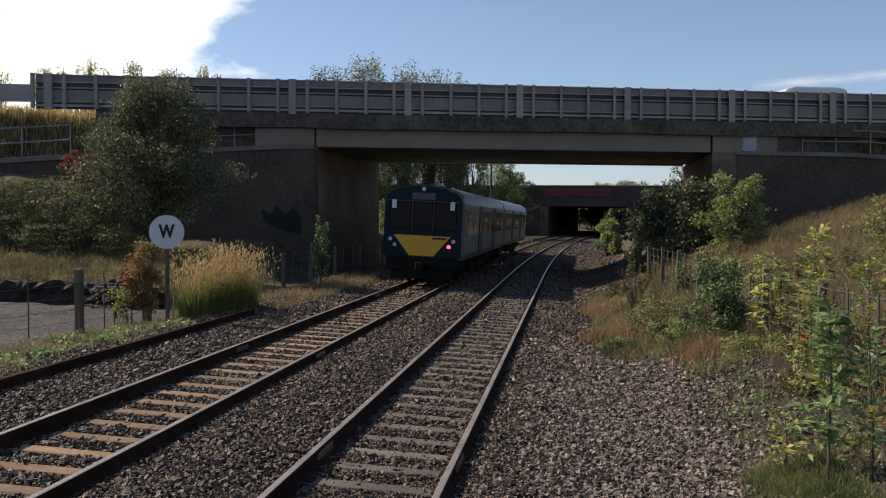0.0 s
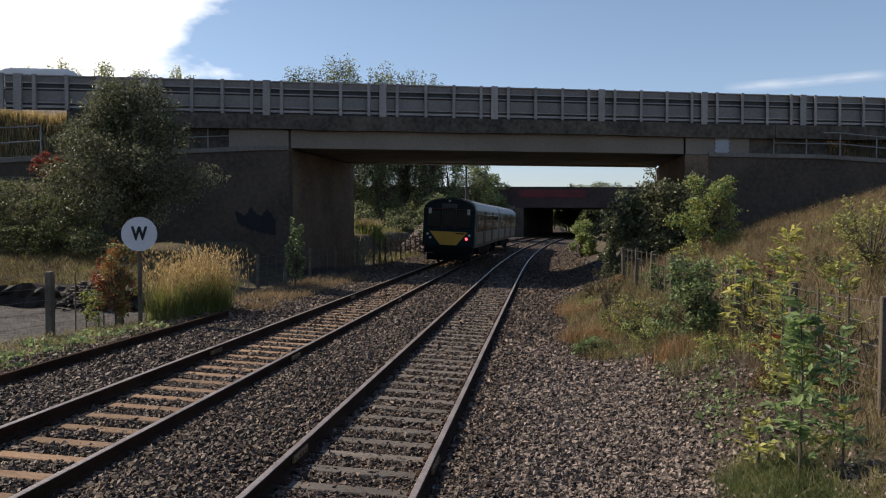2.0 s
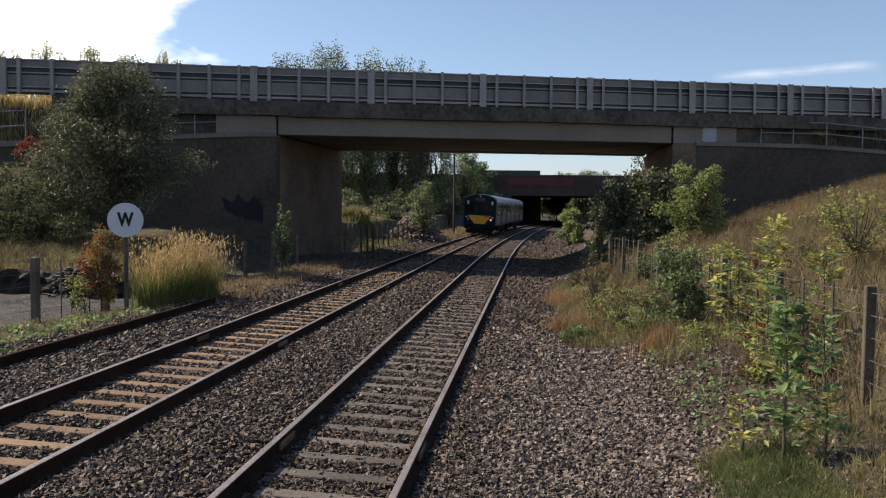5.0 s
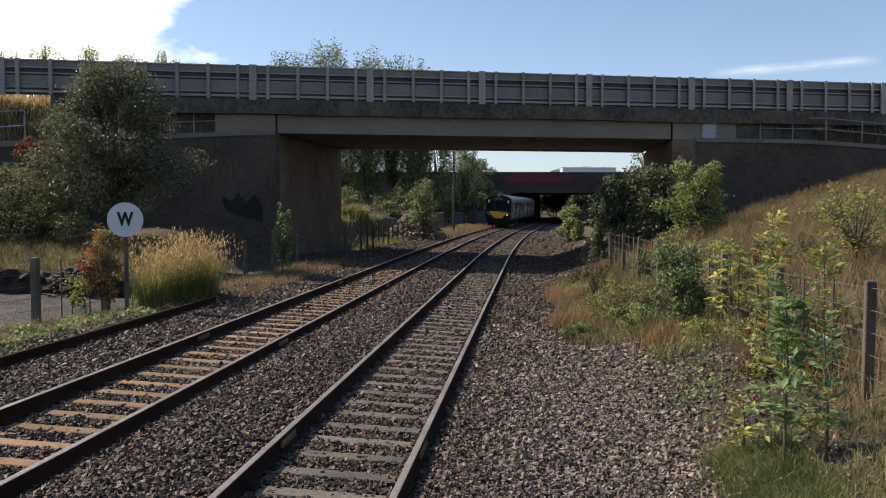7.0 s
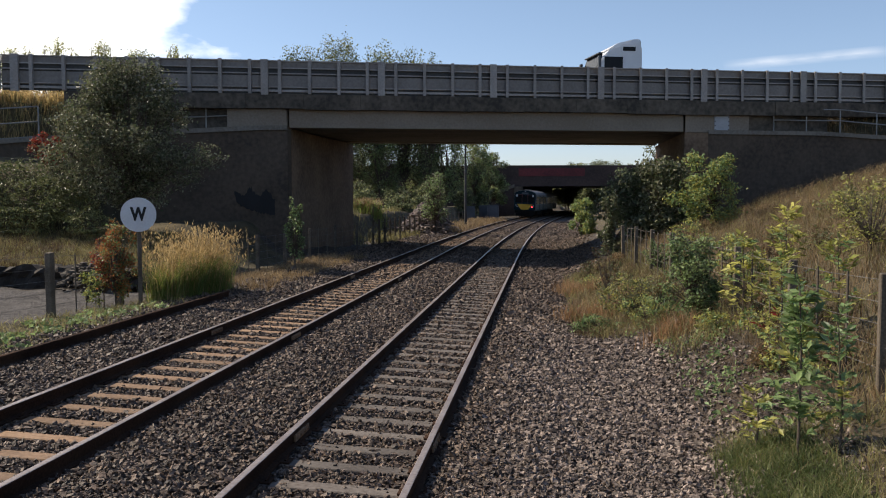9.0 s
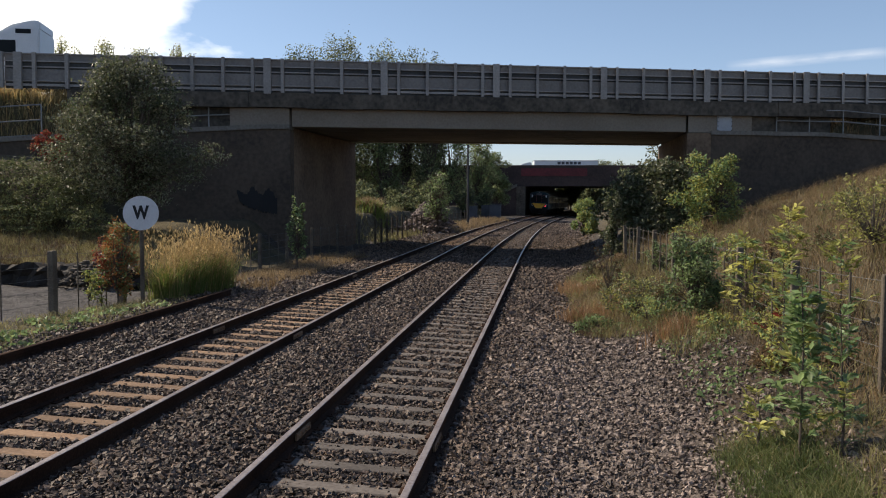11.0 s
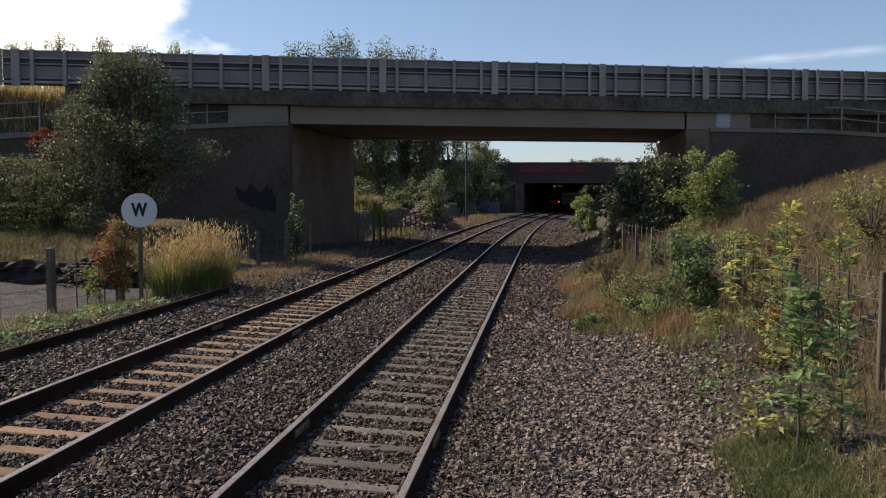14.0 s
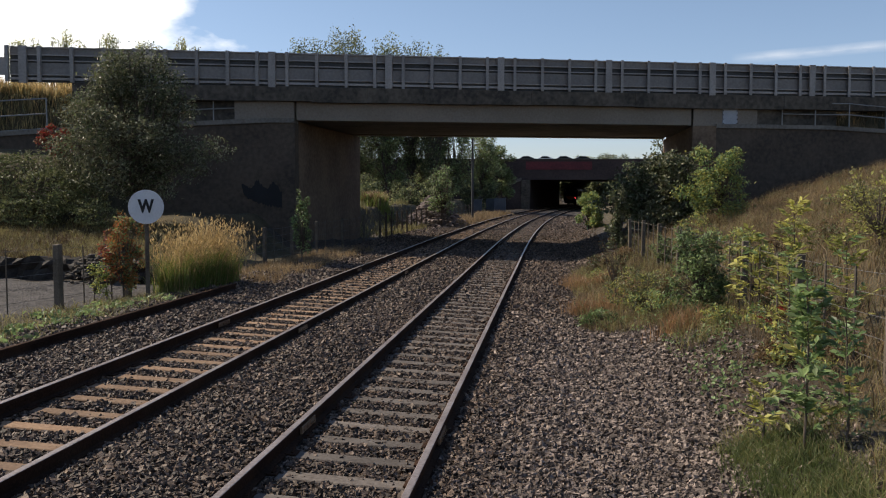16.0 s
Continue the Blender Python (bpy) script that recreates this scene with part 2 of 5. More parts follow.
LEAF_TUFT = leafmat("rusty dead grass", (0.24, 0.13, 0.065), (0.42, 0.27, 0.14), thin=0.4)
LEAF_RUST = leafmat("rust-orange leaf", (0.30, 0.11, 0.04), (0.40, 0.24, 0.075), thin=0.4)
LEAF_TREE = leafmat("olive tree leaf", (0.13, 0.15, 0.07), (0.32, 0.33, 0.16), thin=0.55, vary=0.5)
GRASS_GOLD = leafmat("ripe golden grass", (0.38, 0.265, 0.115), (0.58, 0.44, 0.215), thin=0.5, rough=0.6)
GRASS_DRY = leafmat("dry brown grass", (0.17, 0.115, 0.06), (0.38, 0.28, 0.155), thin=0.45, rough=0.6)
GRASS_DEAD = leafmat("dark dead thatch", (0.075, 0.05, 0.028), (0.20, 0.14, 0.08), thin=0.3, rough=0.7)
GRASS_GREEN = leafmat("green grass blade", (0.07, 0.10, 0.03), (0.19, 0.21, 0.075), thin=0.4, rough=0.6)
GRASS_TALL = leafmat("tall lime-green grass", (0.13, 0.18, 0.04), (0.30, 0.34, 0.10), thin=0.5, rough=0.6)
GRASS_OLIVE = leafmat("olive grass blade", (0.15, 0.14, 0.055), (0.32, 0.28, 0.125), thin=0.45, rough=0.55)


# ---- building helpers ----
def link(name, me, parent=None, label=""):
    ob = new(name, me)
    if parent is not None:
        ob.parent = parent
    if label:
        ob["label"] = label
    return ob


def part(name, bm, material, parent=None, label="", smooth=False):
    me = bpy.data.meshes.new(name)
    bmesh.ops.recalc_face_normals(bm, faces=bm.faces[:])
    bm.to_mesh(me)
    bm.free()
    me.materials.append(material)
    if smooth:
        me.polygons.foreach_set("use_smooth", [True] * len(me.polygons))
    return link(name, me, parent, label)


def arrays(name, verts, faces, material, parent=None, label="", smooth=False):
    """A mesh from a numpy array of points and one of equal-sided faces."""
    me = bpy.data.meshes.new(name)
    faces = np.asarray(faces, dtype=np.int32)
    k = faces.shape[1]
    me.vertices.add(len(verts))
    me.vertices.foreach_set("co", np.asarray(verts, dtype=np.float32).ravel())
    me.loops.add(faces.size)
    me.loops.foreach_set("vertex_index", faces.ravel())
    me.polygons.add(len(faces))
    me.polygons.foreach_set("loop_start", np.arange(0, faces.size, k, dtype=np.int32))
    me.polygons.foreach_set("use_smooth", np.full(len(faces), smooth, dtype=bool))
    me.materials.append(material)
    me.update(calc_edges=True)
    me.validate()
    return link(name, me, parent, label)


def empty(name, loc=(0, 0, 0)):
    ob = new(name)
    ob.location = loc
    ob.empty_display_size = 0.2
    return ob


def box(bm, x0, x1, y0, y1, z0, z1, bevel=0.0, f=None):
    """A box between two corners, its points mapped by f."""
    made = bmesh.ops.create_cube(bm, size=1.0)["verts"]
    for v in made:
        v.co = Vector(((x0 + x1) / 2 + v.co.x * (x1 - x0), (y0 + y1) / 2 + v.co.y * (y1 - y0), (z0 + z1) / 2 + v.co.z * (z1 - z0)))
    if bevel:
        edges = list({e for v in made for e in v.link_edges})
        res = bmesh.ops.bevel(bm, geom=edges, offset=bevel, segments=1, affect="EDGES")
        made = [v for v in bm.verts if v in set(res["verts"]) or v in set(made)] if f else []
    if f:
        for v in made:
            if v.is_valid:
                v.co = Vector(f(*v.co))
    return bm


def rod(bm, a, b, r0, r1=None, sides=8):
    """A tapered rod from a to b."""
    a, b = Vector(a), Vector(b)
    r1 = r0 if r1 is None else r1
    q = (b - a).to_track_quat("Z", "Y")
    rings = []
    for p, r in ((a, r0), (b, r1)):
        rings.append([bm.verts.new(p + q @ Vector((r * math.cos(t), r * math.sin(t), 0))) for t in (2 * math.pi * i / sides for i in range(sides))])
    for i in range(sides):
        bm.faces.new((rings[0][i], rings[0][(i + 1) % sides], rings[1][(i + 1) % sides], rings[1][i]))
    bm.faces.new(rings[0][::-1])
    bm.faces.new(rings[1])
    return bm


def tube(bm, points, r, sides=4):
    """One round tube along a line of points."""
    rings = []
    for i, p in enumerate(points):
        d = Vector(points[min(i + 1, len(points) - 1)]) - Vector(points[max(i - 1, 0)])
        q = d.to_track_quat("Z", "Y")
        rings.append([bm.verts.new(Vector(p) + q @ Vector((r * math.cos(t), r * math.sin(t), 0))) for t in (2 * math.pi * k / sides for k in range(sides))])
    for a, c in zip(rings, rings[1:]):
        for i in range(sides):
            bm.faces.new((a[i], a[(i + 1) % sides], c[(i + 1) % sides], c[i]))
    bm.faces.new(rings[0][::-1])
    bm.faces.new(rings[-1])
    return bm


def B():
    return bmesh.new()


rng = np.random.default_rng(7)


def rand_rot(n, up=0.0):
    """n random frames (rows: side, along, normal); up leans the along-axes towards the sky."""
    a = rng.normal(size=(n, 3))
    a[:, 2] += up
    a /= np.linalg.norm(a, axis=1)[:, None]
    s = np.cross(a, rng.normal(size=(n, 3)))
    s /= np.linalg.norm(s, axis=1)[:, None]
    return s, a, np.cross(s, a)


def leaf_points(centres, size, up=0.0, slim=0.5, jitter=0.35, face=0.9):
    """Leaves as two-sided pointed quads with a fold, one at each centre."""
    n = len(centres)
    s, a, nn = rand_rot(n, up)
    if face:            # blades turn their upper sides to the light
        nn = rng.normal(size=(n, 3)) * 0.8 + np.array([-0.35, 0.05, 1.0]) * face
        nn /= np.linalg.norm(nn, axis=1)[:, None]
        s = np.cross(a, nn)
        s /= np.linalg.norm(s, axis=1)[:, None]
        a = np.cross(nn, s)
    ln = (size * (1 + jitter * rng.uniform(-1, 1, n)))[:, None]
    w = ln * slim
    v = np.stack([centres - a * ln * 0.5, centres + s * w * 0.5 + nn * w * 0.18, centres + a * ln * 0.5, centres - s * w * 0.5 + nn * w * 0.18], axis=1)
    return v.reshape(-1, 3), np.arange(4 * n).reshape(-1, 4)


def blob_points(n, blobs, shell=0.55):
    """n points in ellipsoids (x, y, z, rx, ry, rz), thicker towards their skins, lumpy."""
    bl = np.array(blobs, dtype=float)
    vol = (bl[:, 3] * bl[:, 4] * bl[:, 5]) ** (2 / 3)
    pick = rng.choice(len(bl), n, p=vol / vol.sum())
    d = rng.normal(size=(n, 3))
    d /= np.linalg.norm(d, axis=1)[:, None]
    lump = 1 + 0.16 * np.sin(d[:, 0] * 5 + pick) * np.cos(d[:, 1] * 6 + 2 * pick) + 0.14 * np.sin(d[:, 2] * 9 + pick * 3)
    r = (shell + (1 - shell) * rng.random(n)) ** 0.8 * lump * rng.uniform(0.85, 1.1, n)
    r = r + np.where(rng.random(n) < 0.06, rng.uniform(0, 0.25, n), 0)
    return bl[pick, :3] + d * bl[pick, 3:] * r[:, None]


def blades(base, height, width, lean=0.25, toward=(0, 0)):
    """Grass blades as bent narrow strips of two quads-to-a-tip (three triangles each)."""
    n = len(base)
    h = np.asarray(height) * np.ones(n)
    ang = rng.uniform(0, 2 * math.pi, n)
    side = np.stack([np.cos(ang), np.sin(ang), np.zeros(n)], 1)
    bend = rng.normal(size=(n, 3)) * lean
    bend[:, 0] += toward[0]
    bend[:, 1] += toward[1]
    bend[:, 2] = 0
    up = np.array([0, 0, 1.0])
    w = (np.asarray(width) * np.ones(n))[:, None]
    mid = base + up * h[:, None] * 0.55 + bend * h[:, None] * 0.25
    tip = base + up * h[:, None] * 0.95 + bend * h[:, None]
    v = np.stack([base - side * w / 2, base + side * w / 2, mid - side * w * 0.4, mid + side * w * 0.4, tip], 1).reshape(-1, 3)
    o = np.arange(n)[:, None] * 5
    f = np.concatenate([o + np.array([[0, 1, 3]]), o + np.array([[0, 3, 2]]), o + np.array([[2, 3, 4]])])
    return v, f


# ---- the plan of the line and of the ground ----
EYE_Z = 2.555
CANT = 0.0475


def dx(y):
    """How far the line has curved to the right at y."""
    return np.maximum(0, np.asarray(y, dtype=float) - 40.0) ** 2 / 2200.0


def top(s):
    """Height of the rail tops, s metres across the line."""
    return -CANT * (s + 1.212)


BR0 = np.array((-11.35, 38.18))
BRD = np.array((math.cos(radians(16.08)), math.sin(radians(16.08))))
SPAN, DECK = 18.69, 11.0


def bp(u, w, z):
    """A point of the road bridge: u along it from its first abutment, w across it."""
    return (BR0[0] + u * BRD[0], BR0[1] + u * BRD[1] + w, z)


def uw(x, y):
    u = (x - BR0[0]) / BRD[0]
    return u, y - BR0[1] - u * BRD[1]


def smooth(x, a, b):
    t = np.clip((x - a) / (b - a), 0, 1)
    return t * t * (3 - 2 * t)


def lumps(x, y):
    return 0.05 * np.sin(x * 2.1 + y * 0.7) * np.cos(y * 1.6 - x * 0.5) + 0.10 * np.sin(x * 0.6 + 1.3) * np.cos(y * 0.45) + 0.025 * np.sin(x * 5.3) * np.sin(y * 4.7)


def wall_line(u):
    """How far the wing walls stand before the bridge's face."""
    return np.interp(u, [-200, -24, -8, -1, SPAN + 1, SPAN + 7, SPAN + 24, SPAN + 200], [-3.0, -3.0, -0.8, -0.1, -0.1, -0.5, -4.5, -4.5])


def wall_top(u):
    return np.interp(u, [-200, -24, -8, -1, SPAN + 1, SPAN + 8, SPAN + 24, SPAN + 200], [3.7, 3.7, 5.2, 5.66, 5.66, 5.6, 4.0, 4.0])


def ground_z(x, y):
    x, y = np.asarray(x, dtype=float), np.asarray(y, dtype=float)
    s = x - dx(y)
    bed = top(s) - 0.20 + 0.035 * smooth(np.minimum(np.abs(s + 1.9645), np.abs(s + 5.3205)), 0.72, 0.95) + 0.05 * np.exp(-((s + 3.64) / 0.5) ** 2)
    # towards the fence and up the bank on one side
    bank = -0.12 + 0.55 * smooth(s, 1.2, 3.3) + np.maximum(0, s - 3.6) * 0.30
    bank = np.minimum(bank, 6.5)
    z = np.where(s > 0.6, bed + (bank - bed) * smooth(s, 0.6, 1.8), bed)
    # service path, the cut bank behind it, and the rough field
    low = 0.06 + 0.0 * s
    field = 0.62 + np.maximum(0, y - 25.0) * 0.13 * smooth(-s, 11.5, 14)
    field = np.minimum(field, 1.6)
    left = np.where(y < 23.5, low, low + (field - low) * smooth(y, 23.6, 23.85) * smooth(-s, 10.8, 12.2))
    z = np.where(s < -8.6, bed + (left - bed) * smooth(-s, 8.6, 9.8), z)
    # bramble slope up to the wing wall
    u, w = uw(x, y)
    slope = smooth(w, -8.5, -1.6) * 3.9 * smooth(-u, 5.0, 8.5)
    z = np.where((s < -9) & (w < 0), np.maximum(z, slope + 0.5 * (slope > 0.05)), z)
    # road embankments behind the wing walls
    ww = wall_line(u)
    ridge = np.where(w < DECK + 0.6, smooth(w, ww + 0.1, ww + 0.6) * (wall_top(u) - 0.1) + smooth(w, ww + 0.6, np.maximum(ww + 1.5, 0.0)) * (6.9 - wall_top(u)), 6.9 - np.maximum(0, w - DECK - 0.6) * 3.5)
    inside = (u < -0.9) | (u > SPAN + 0.9)
    z = np.where(inside & (w > ww + 0.1), np.maximum(z, ridge), z)
    z = z + lumps(x, y) * smooth(np.abs(s + 3.5), 5.5, 7.5)
    # far side of the road: open ground with low banks beside the line
    return z


def on_ground(pts):
    pts = np.asarray(pts, dtype=float)
    return np.c_[pts[:, 0], pts[:, 1], ground_z(pts[:, 0], pts[:, 1])]


def scatter(n, x0, x1, y0, y1):
    return np.c_[rng.uniform(x0, x1, n), rng.uniform(y0, y1, n)]


def gravel_edge(y):
    return 1.75 - 1.35 * smooth(y, 16.3, 18.3) + 1.6 * smooth(y, 29, 35)


# ---- ground ----
def ground_material():
    m = bpy.data.materials.new("ground of gravel, soil and grass")
    m.use_nodes = True
    n, l = m.node_tree.nodes, m.node_tree.links
    b = n["Principled BSDF"]
    b.inputs["Roughness"].default_value = 0.95
    att = n.new("ShaderNodeVertexColor")
    att.layer_name = "cover"
    sep = n.new("ShaderNodeSeparateColor")
    l.new(att.outputs["Color"], sep.inputs[0])
    co = n.new("ShaderNodeNewGeometry").outputs["Position"]

    def noisy(scale, detail, a, c, lo=0.35, hi=0.65):
        t = n.new("ShaderNodeTexNoise")
        t.inputs["Scale"].default_value, t.inputs["Detail"].default_value = scale, detail
        l.new(co, t.inputs["Vector"])
        r = n.new("ShaderNodeValToRGB")
        r.color_ramp.elements[0].position, r.color_ramp.elements[1].position = lo, hi
        r.color_ramp.elements[0].color, r.color_ramp.elements[1].color = (*a, 1), (*c, 1)
        l.new(t.outputs["Fac"], r.inputs[0])
        return r.outputs[0], t.outputs["Fac"]

    vor = n.new("ShaderNodeTexVoronoi")
    vor.inputs["Scale"].default_value = 17.0
    l.new(co, vor.inputs["Vector"])
    vr = n.new("ShaderNodeSeparateColor")
    l.new(vor.outputs["Color"], vr.inputs[0])
    gr = n.new("ShaderNodeValToRGB")
    gr.color_ramp.elements[0].color, gr.color_ramp.elements[1].color = (0.018, 0.014, 0.011, 1), (0.11, 0.088, 0.072, 1)
    l.new(vr.outputs[0], gr.inputs[0])
    soil, f1 = noisy(2.2, 6, (0.018, 0.013, 0.008), (0.062, 0.043, 0.026))
    grass, f2 = noisy(1.1, 8, (0.045, 0.038, 0.018), (0.11, 0.085, 0.042))
    path, f3 = noisy(6.0, 8, (0.035, 0.031, 0.029), (0.095, 0.086, 0.08))
    last = soil
    for chan, colr in ((1, grass), (2, path), (0, gr.outputs[0])):
        mx = n.new("ShaderNodeMixRGB")
        l.new(sep.outputs[chan], mx.inputs[0]), l.new(last, mx.inputs[1]), l.new(colr, mx.inputs[2])
        last = mx.outputs[0]
    l.new(last, b.inputs["Base Color"])
    bu = n.new("ShaderNodeBump")
    bu.inputs["Strength"].default_value, bu.inputs["Distance"].default_value = 0.9, 0.04
    l.new(vor.outputs["Distance"], bu.inputs["Height"]), l.new(bu.outputs[0], b.inputs["Normal"])
    return m


def axis(near0, near1, step, far0, far1):
    mid = list(np.arange(near0, near1 + 1e-6, step))
    out, d, x = [], step, near1
    while x < far1:
        d *= 1.22
        x += d
        out.append(min(x, far1))
    pre, d, x = [], step, near0
    while x > far0:
        d *= 1.22
        x -= d
        pre.append(max(x, far0))
    return np.array(pre[::-1] + mid + out)


def ground():
    xs, ys = axis(-30, 22, 0.25, -2500, 2500), axis(2, 62, 0.25, -1500, 3000)
    gx, gy = np.meshgrid(xs, ys)
    z = ground_z(gx, gy)
    far = smooth(np.hypot(gx, gy), 150, 600)
    z = z * (1 - far) + far * 1.0
    v = np.stack([gx, gy, z], -1).reshape(-1, 3)
    nx, ny = len(xs), len(ys)
    i = (np.arange(ny - 1)[:, None] * nx + np.arange(nx - 1)[None]).ravel()
    ob = arrays("ground", v, np.stack([i, i + 1, i + nx + 1, i + nx], 1), ground_material(), smooth=True)
    x, y = v[:, 0], v[:, 1]
    s = x - dx(y)
    u, w = uw(x, y)
    edge = gravel_edge(y) + 0.35 * np.sin(y * 1.7) * np.sin(y * 0.6 + 1)
    ramp_ = (u < -0.4) | (u > SPAN + 0.4)
    gravel = smooth(s, -8.9, -8.2) * (1 - smooth(s, edge - 0.3, edge + 0.5))
    grass = np.clip(smooth(s, edge + 0.3, edge + 2.5) + smooth(-s, 9, 10), 0, 1)
    path = smooth(-s, 10.2, 11.0) * (1 - smooth(y, 22.8, 23.6)) * smooth(y, 14, 15.5)
    grass = grass * (1 - path)
    under = (u > -1) & (u < SPAN + 1) & (w > -1) & (w < DECK + 2)
    bare = (s < -9) & (y > 23.1) & (y < 24.0)          # cut earth bank behind the path, bare dark soil for its shade
    grass, gravel, path = [np.where(under, k, np.where(bare, 0.0, a)) for a, k in ((grass, 0.1), (gravel, 0.7), (path, 0.0))]
    col = np.stack([gravel, grass, path, np.ones_like(s)], 1).astype(np.float32)
    layer = ob.data.color_attributes.new("cover", "FLOAT_COLOR", "POINT")
    layer.data.foreach_set("color", col.ravel())
    tagged(ob, "gravel, bare soil and dry grass beside the railway", "ground", kind="structure")


ground()


# ---- railway ----
def line_points(s, y0, y1, step):
    ys = np.arange(y0, y1 + 1e-6, step)
    return np.stack([s + dx(ys), ys], 1)


def sweep(name, profile, s, y0, y1, material, parent, label="", lift=0.0, step=1.0):
    """A profile (across, up) swept along the line, s metres across it."""
    p = line_points(s, y0, y1, step)
    k, n = len(profile), len(p)
    v = np.zeros((n, k, 3))
    for j, (a, h) in enumerate(profile):
        v[:, j, 0], v[:, j, 1], v[:, j, 2] = p[:, 0] + a, p[:, 1], top(s + a * 1.0) + h + lift
    i = np.arange(n - 1)[:, None] * k + np.arange(k)[None]
    j = np.arange(n - 1)[:, None] * k + (np.arange(k)[None] + 1) % k
    f = np.stack([i, j, j + k, i + k], -1).reshape(-1, 4)
    return arrays(name, v.reshape(-1, 3), f, material, parent, label)


RAIL = [(-0.036, -0.004), (0.036, -0.004), (0.036, -0.045), (0.012, -0.058), (0.012, -0.135), (0.07, -0.15), (0.07, -0.165), (-0.07, -0.165), (-0.07, -0.15), (-0.012, -0.135), (-0.012, -0.058), (-0.036, -0.045)]
HEAD = [(-0.029, 0.0), (0.029, 0.0), (0.034, -0.0035), (-0.034, -0.0035)]


def sleeper_mesh(name, material, wide):
    bm = B()
    box(bm, -1.28, 1.28, -wide / 2, wide / 2, -0.13, 0, bevel=0.012)
    me = bpy.data.meshes.new(name)
    bm.to_mesh(me)
    bm.free()
    me.materials.append(material)
    return me


def clip_mesh():
    bm = B()
    box(bm, -0.15, 0.15, -0.085, 0.085, 0, 0.022, bevel=0.006)
    for a in (-0.1, 0.1):
        rod(bm, (a, -0.045, 0.02), (a, 0.045, 0.05), 0.016, sides=6)
    me = bpy.data.meshes.new("rail_chair")
    bm.to_mesh(me)
    bm.free()
    me.materials.append(RUST)
    return me


CHAIR = clip_mesh()


def track(mid, sleeper_mat, wide, label, spacing, start, joints):
    t = empty("railway_track", (mid, 0, 0))
    t.location = (0, 0, 0)
    for s in (mid - 0.7525, mid + 0.7525):
        r = sweep("rail", RAIL, s, 0.5, 260, RUST, t, "rusty flat-bottom running rail")
        sweep("rail_head", HEAD, s, 0.5, 260, SHINE, r, "polished running surface of the rail")
        for y in joints:
            bm = B()
            for a in (-0.034, 0.034):
                box(bm, s + dx(y) + a - 0.014, s + dx(y) + a + 0.014, y - 0.27, y + 0.27, top(s) - 0.13, top(s) - 0.05, bevel=0.004)
                for k in (-0.2, -0.07, 0.07, 0.2):
                    rod(bm, (s + dx(y) + a, y + k, top(s) - 0.09), (s + dx(y) + a * 1.9, y + k, top(s) - 0.09), 0.018, sides=6)
            part("fishplate", bm, SLEEPER_RUST, r, "ochre rusty bolted joint plate")
    me = sleeper_mesh("sleeper", sleeper_mat, wide)
    ys = np.arange(start, 255, spacing)
    lean = -math.degrees(math.atan(CANT)) * -1
    rest = B()
    for i, y in enumerate(ys):
        y = y + rng.normal() * 0.012
        x, turn = mid + float(dx(y)), -math.degrees(max(0, y - 40) / 1100)
        m = pose(x + rng.normal() * 0.015, y, float(top(mid)) - 0.166, 0, lean, turn + rng.normal() * 0.35)
        if y < 75:
            o = link("sleeper", me, t)
            o.matrix_local = m
            if y < 38:
                for s in (-0.7525, 0.7525):
                    c = link("rail_chair", CHAIR, t)
                    c.matrix_local = m @ pose(s, 0, 0)
        else:
            box(rest, -1.28, 1.28, -wide / 2, wide / 2, -0.13, 0)
            for v in list(rest.verts)[-8:]:
                v.co = m @ v.co
    tagged(part("sleeper", rest, sleeper_mat, t, "row of distant sleepers"), kind="stuff")
    tagged(t, label, "railway track", "tracks of the line")


track(-1.9645, SLEEPER_GREY, 0.23, "ballasted railway track with worn bright rails and grey sleepers", 0.63, 1.0, (9.4,))
track(-5.3205, SLEEPER_RUST, 0.22, "ballasted railway track with rust-dusted sleepers", 0.63, 1.2, (15.6, 27.2))


def spare_rail():
    r = empty("spare_rail")
    sweep("rail", RAIL, -7.82, 3, 21.0, RUST, r, lift=0.01)
    sweep("rail_head", HEAD, -7.82, 3, 21.0, RUST, r, lift=0.01)
    tagged(r, "loose rusty rail lying along the edge of the ballast", "rail")


spare_rail()


def earth_bank():
    """The cut face of the field behind the path."""
    xs = np.arange(-34, -11.2, 0.22)
    n = len(xs)
    rows = []
    for k, (dy, z) in enumerate(((0.0, -0.15), (-0.06, 0.12), (0.03, 0.34), (-0.12, 0.55), (-0.05, 0.70), (0.5, 0.66))):
        y = 23.5 + dy + rng.normal(size=n) * 0.06 + 0.12 * np.sin(xs * 0.8)
        rows.append(np.stack([xs, y, z + rng.normal(size=n) * 0.04 * (k > 0)], 1))
    v = np.concatenate(rows)
    i = (np.arange(5)[:, None] * n + np.arange(n - 1)[None]).ravel()
    ob = arrays("earth_bank", v, np.stack([i, i + 1, i + n + 1, i + n], 1), EARTH)
    tagged(ob, "low cut earth bank behind the path, coloured for its shade", "bank", kind="structure")


earth_bank()


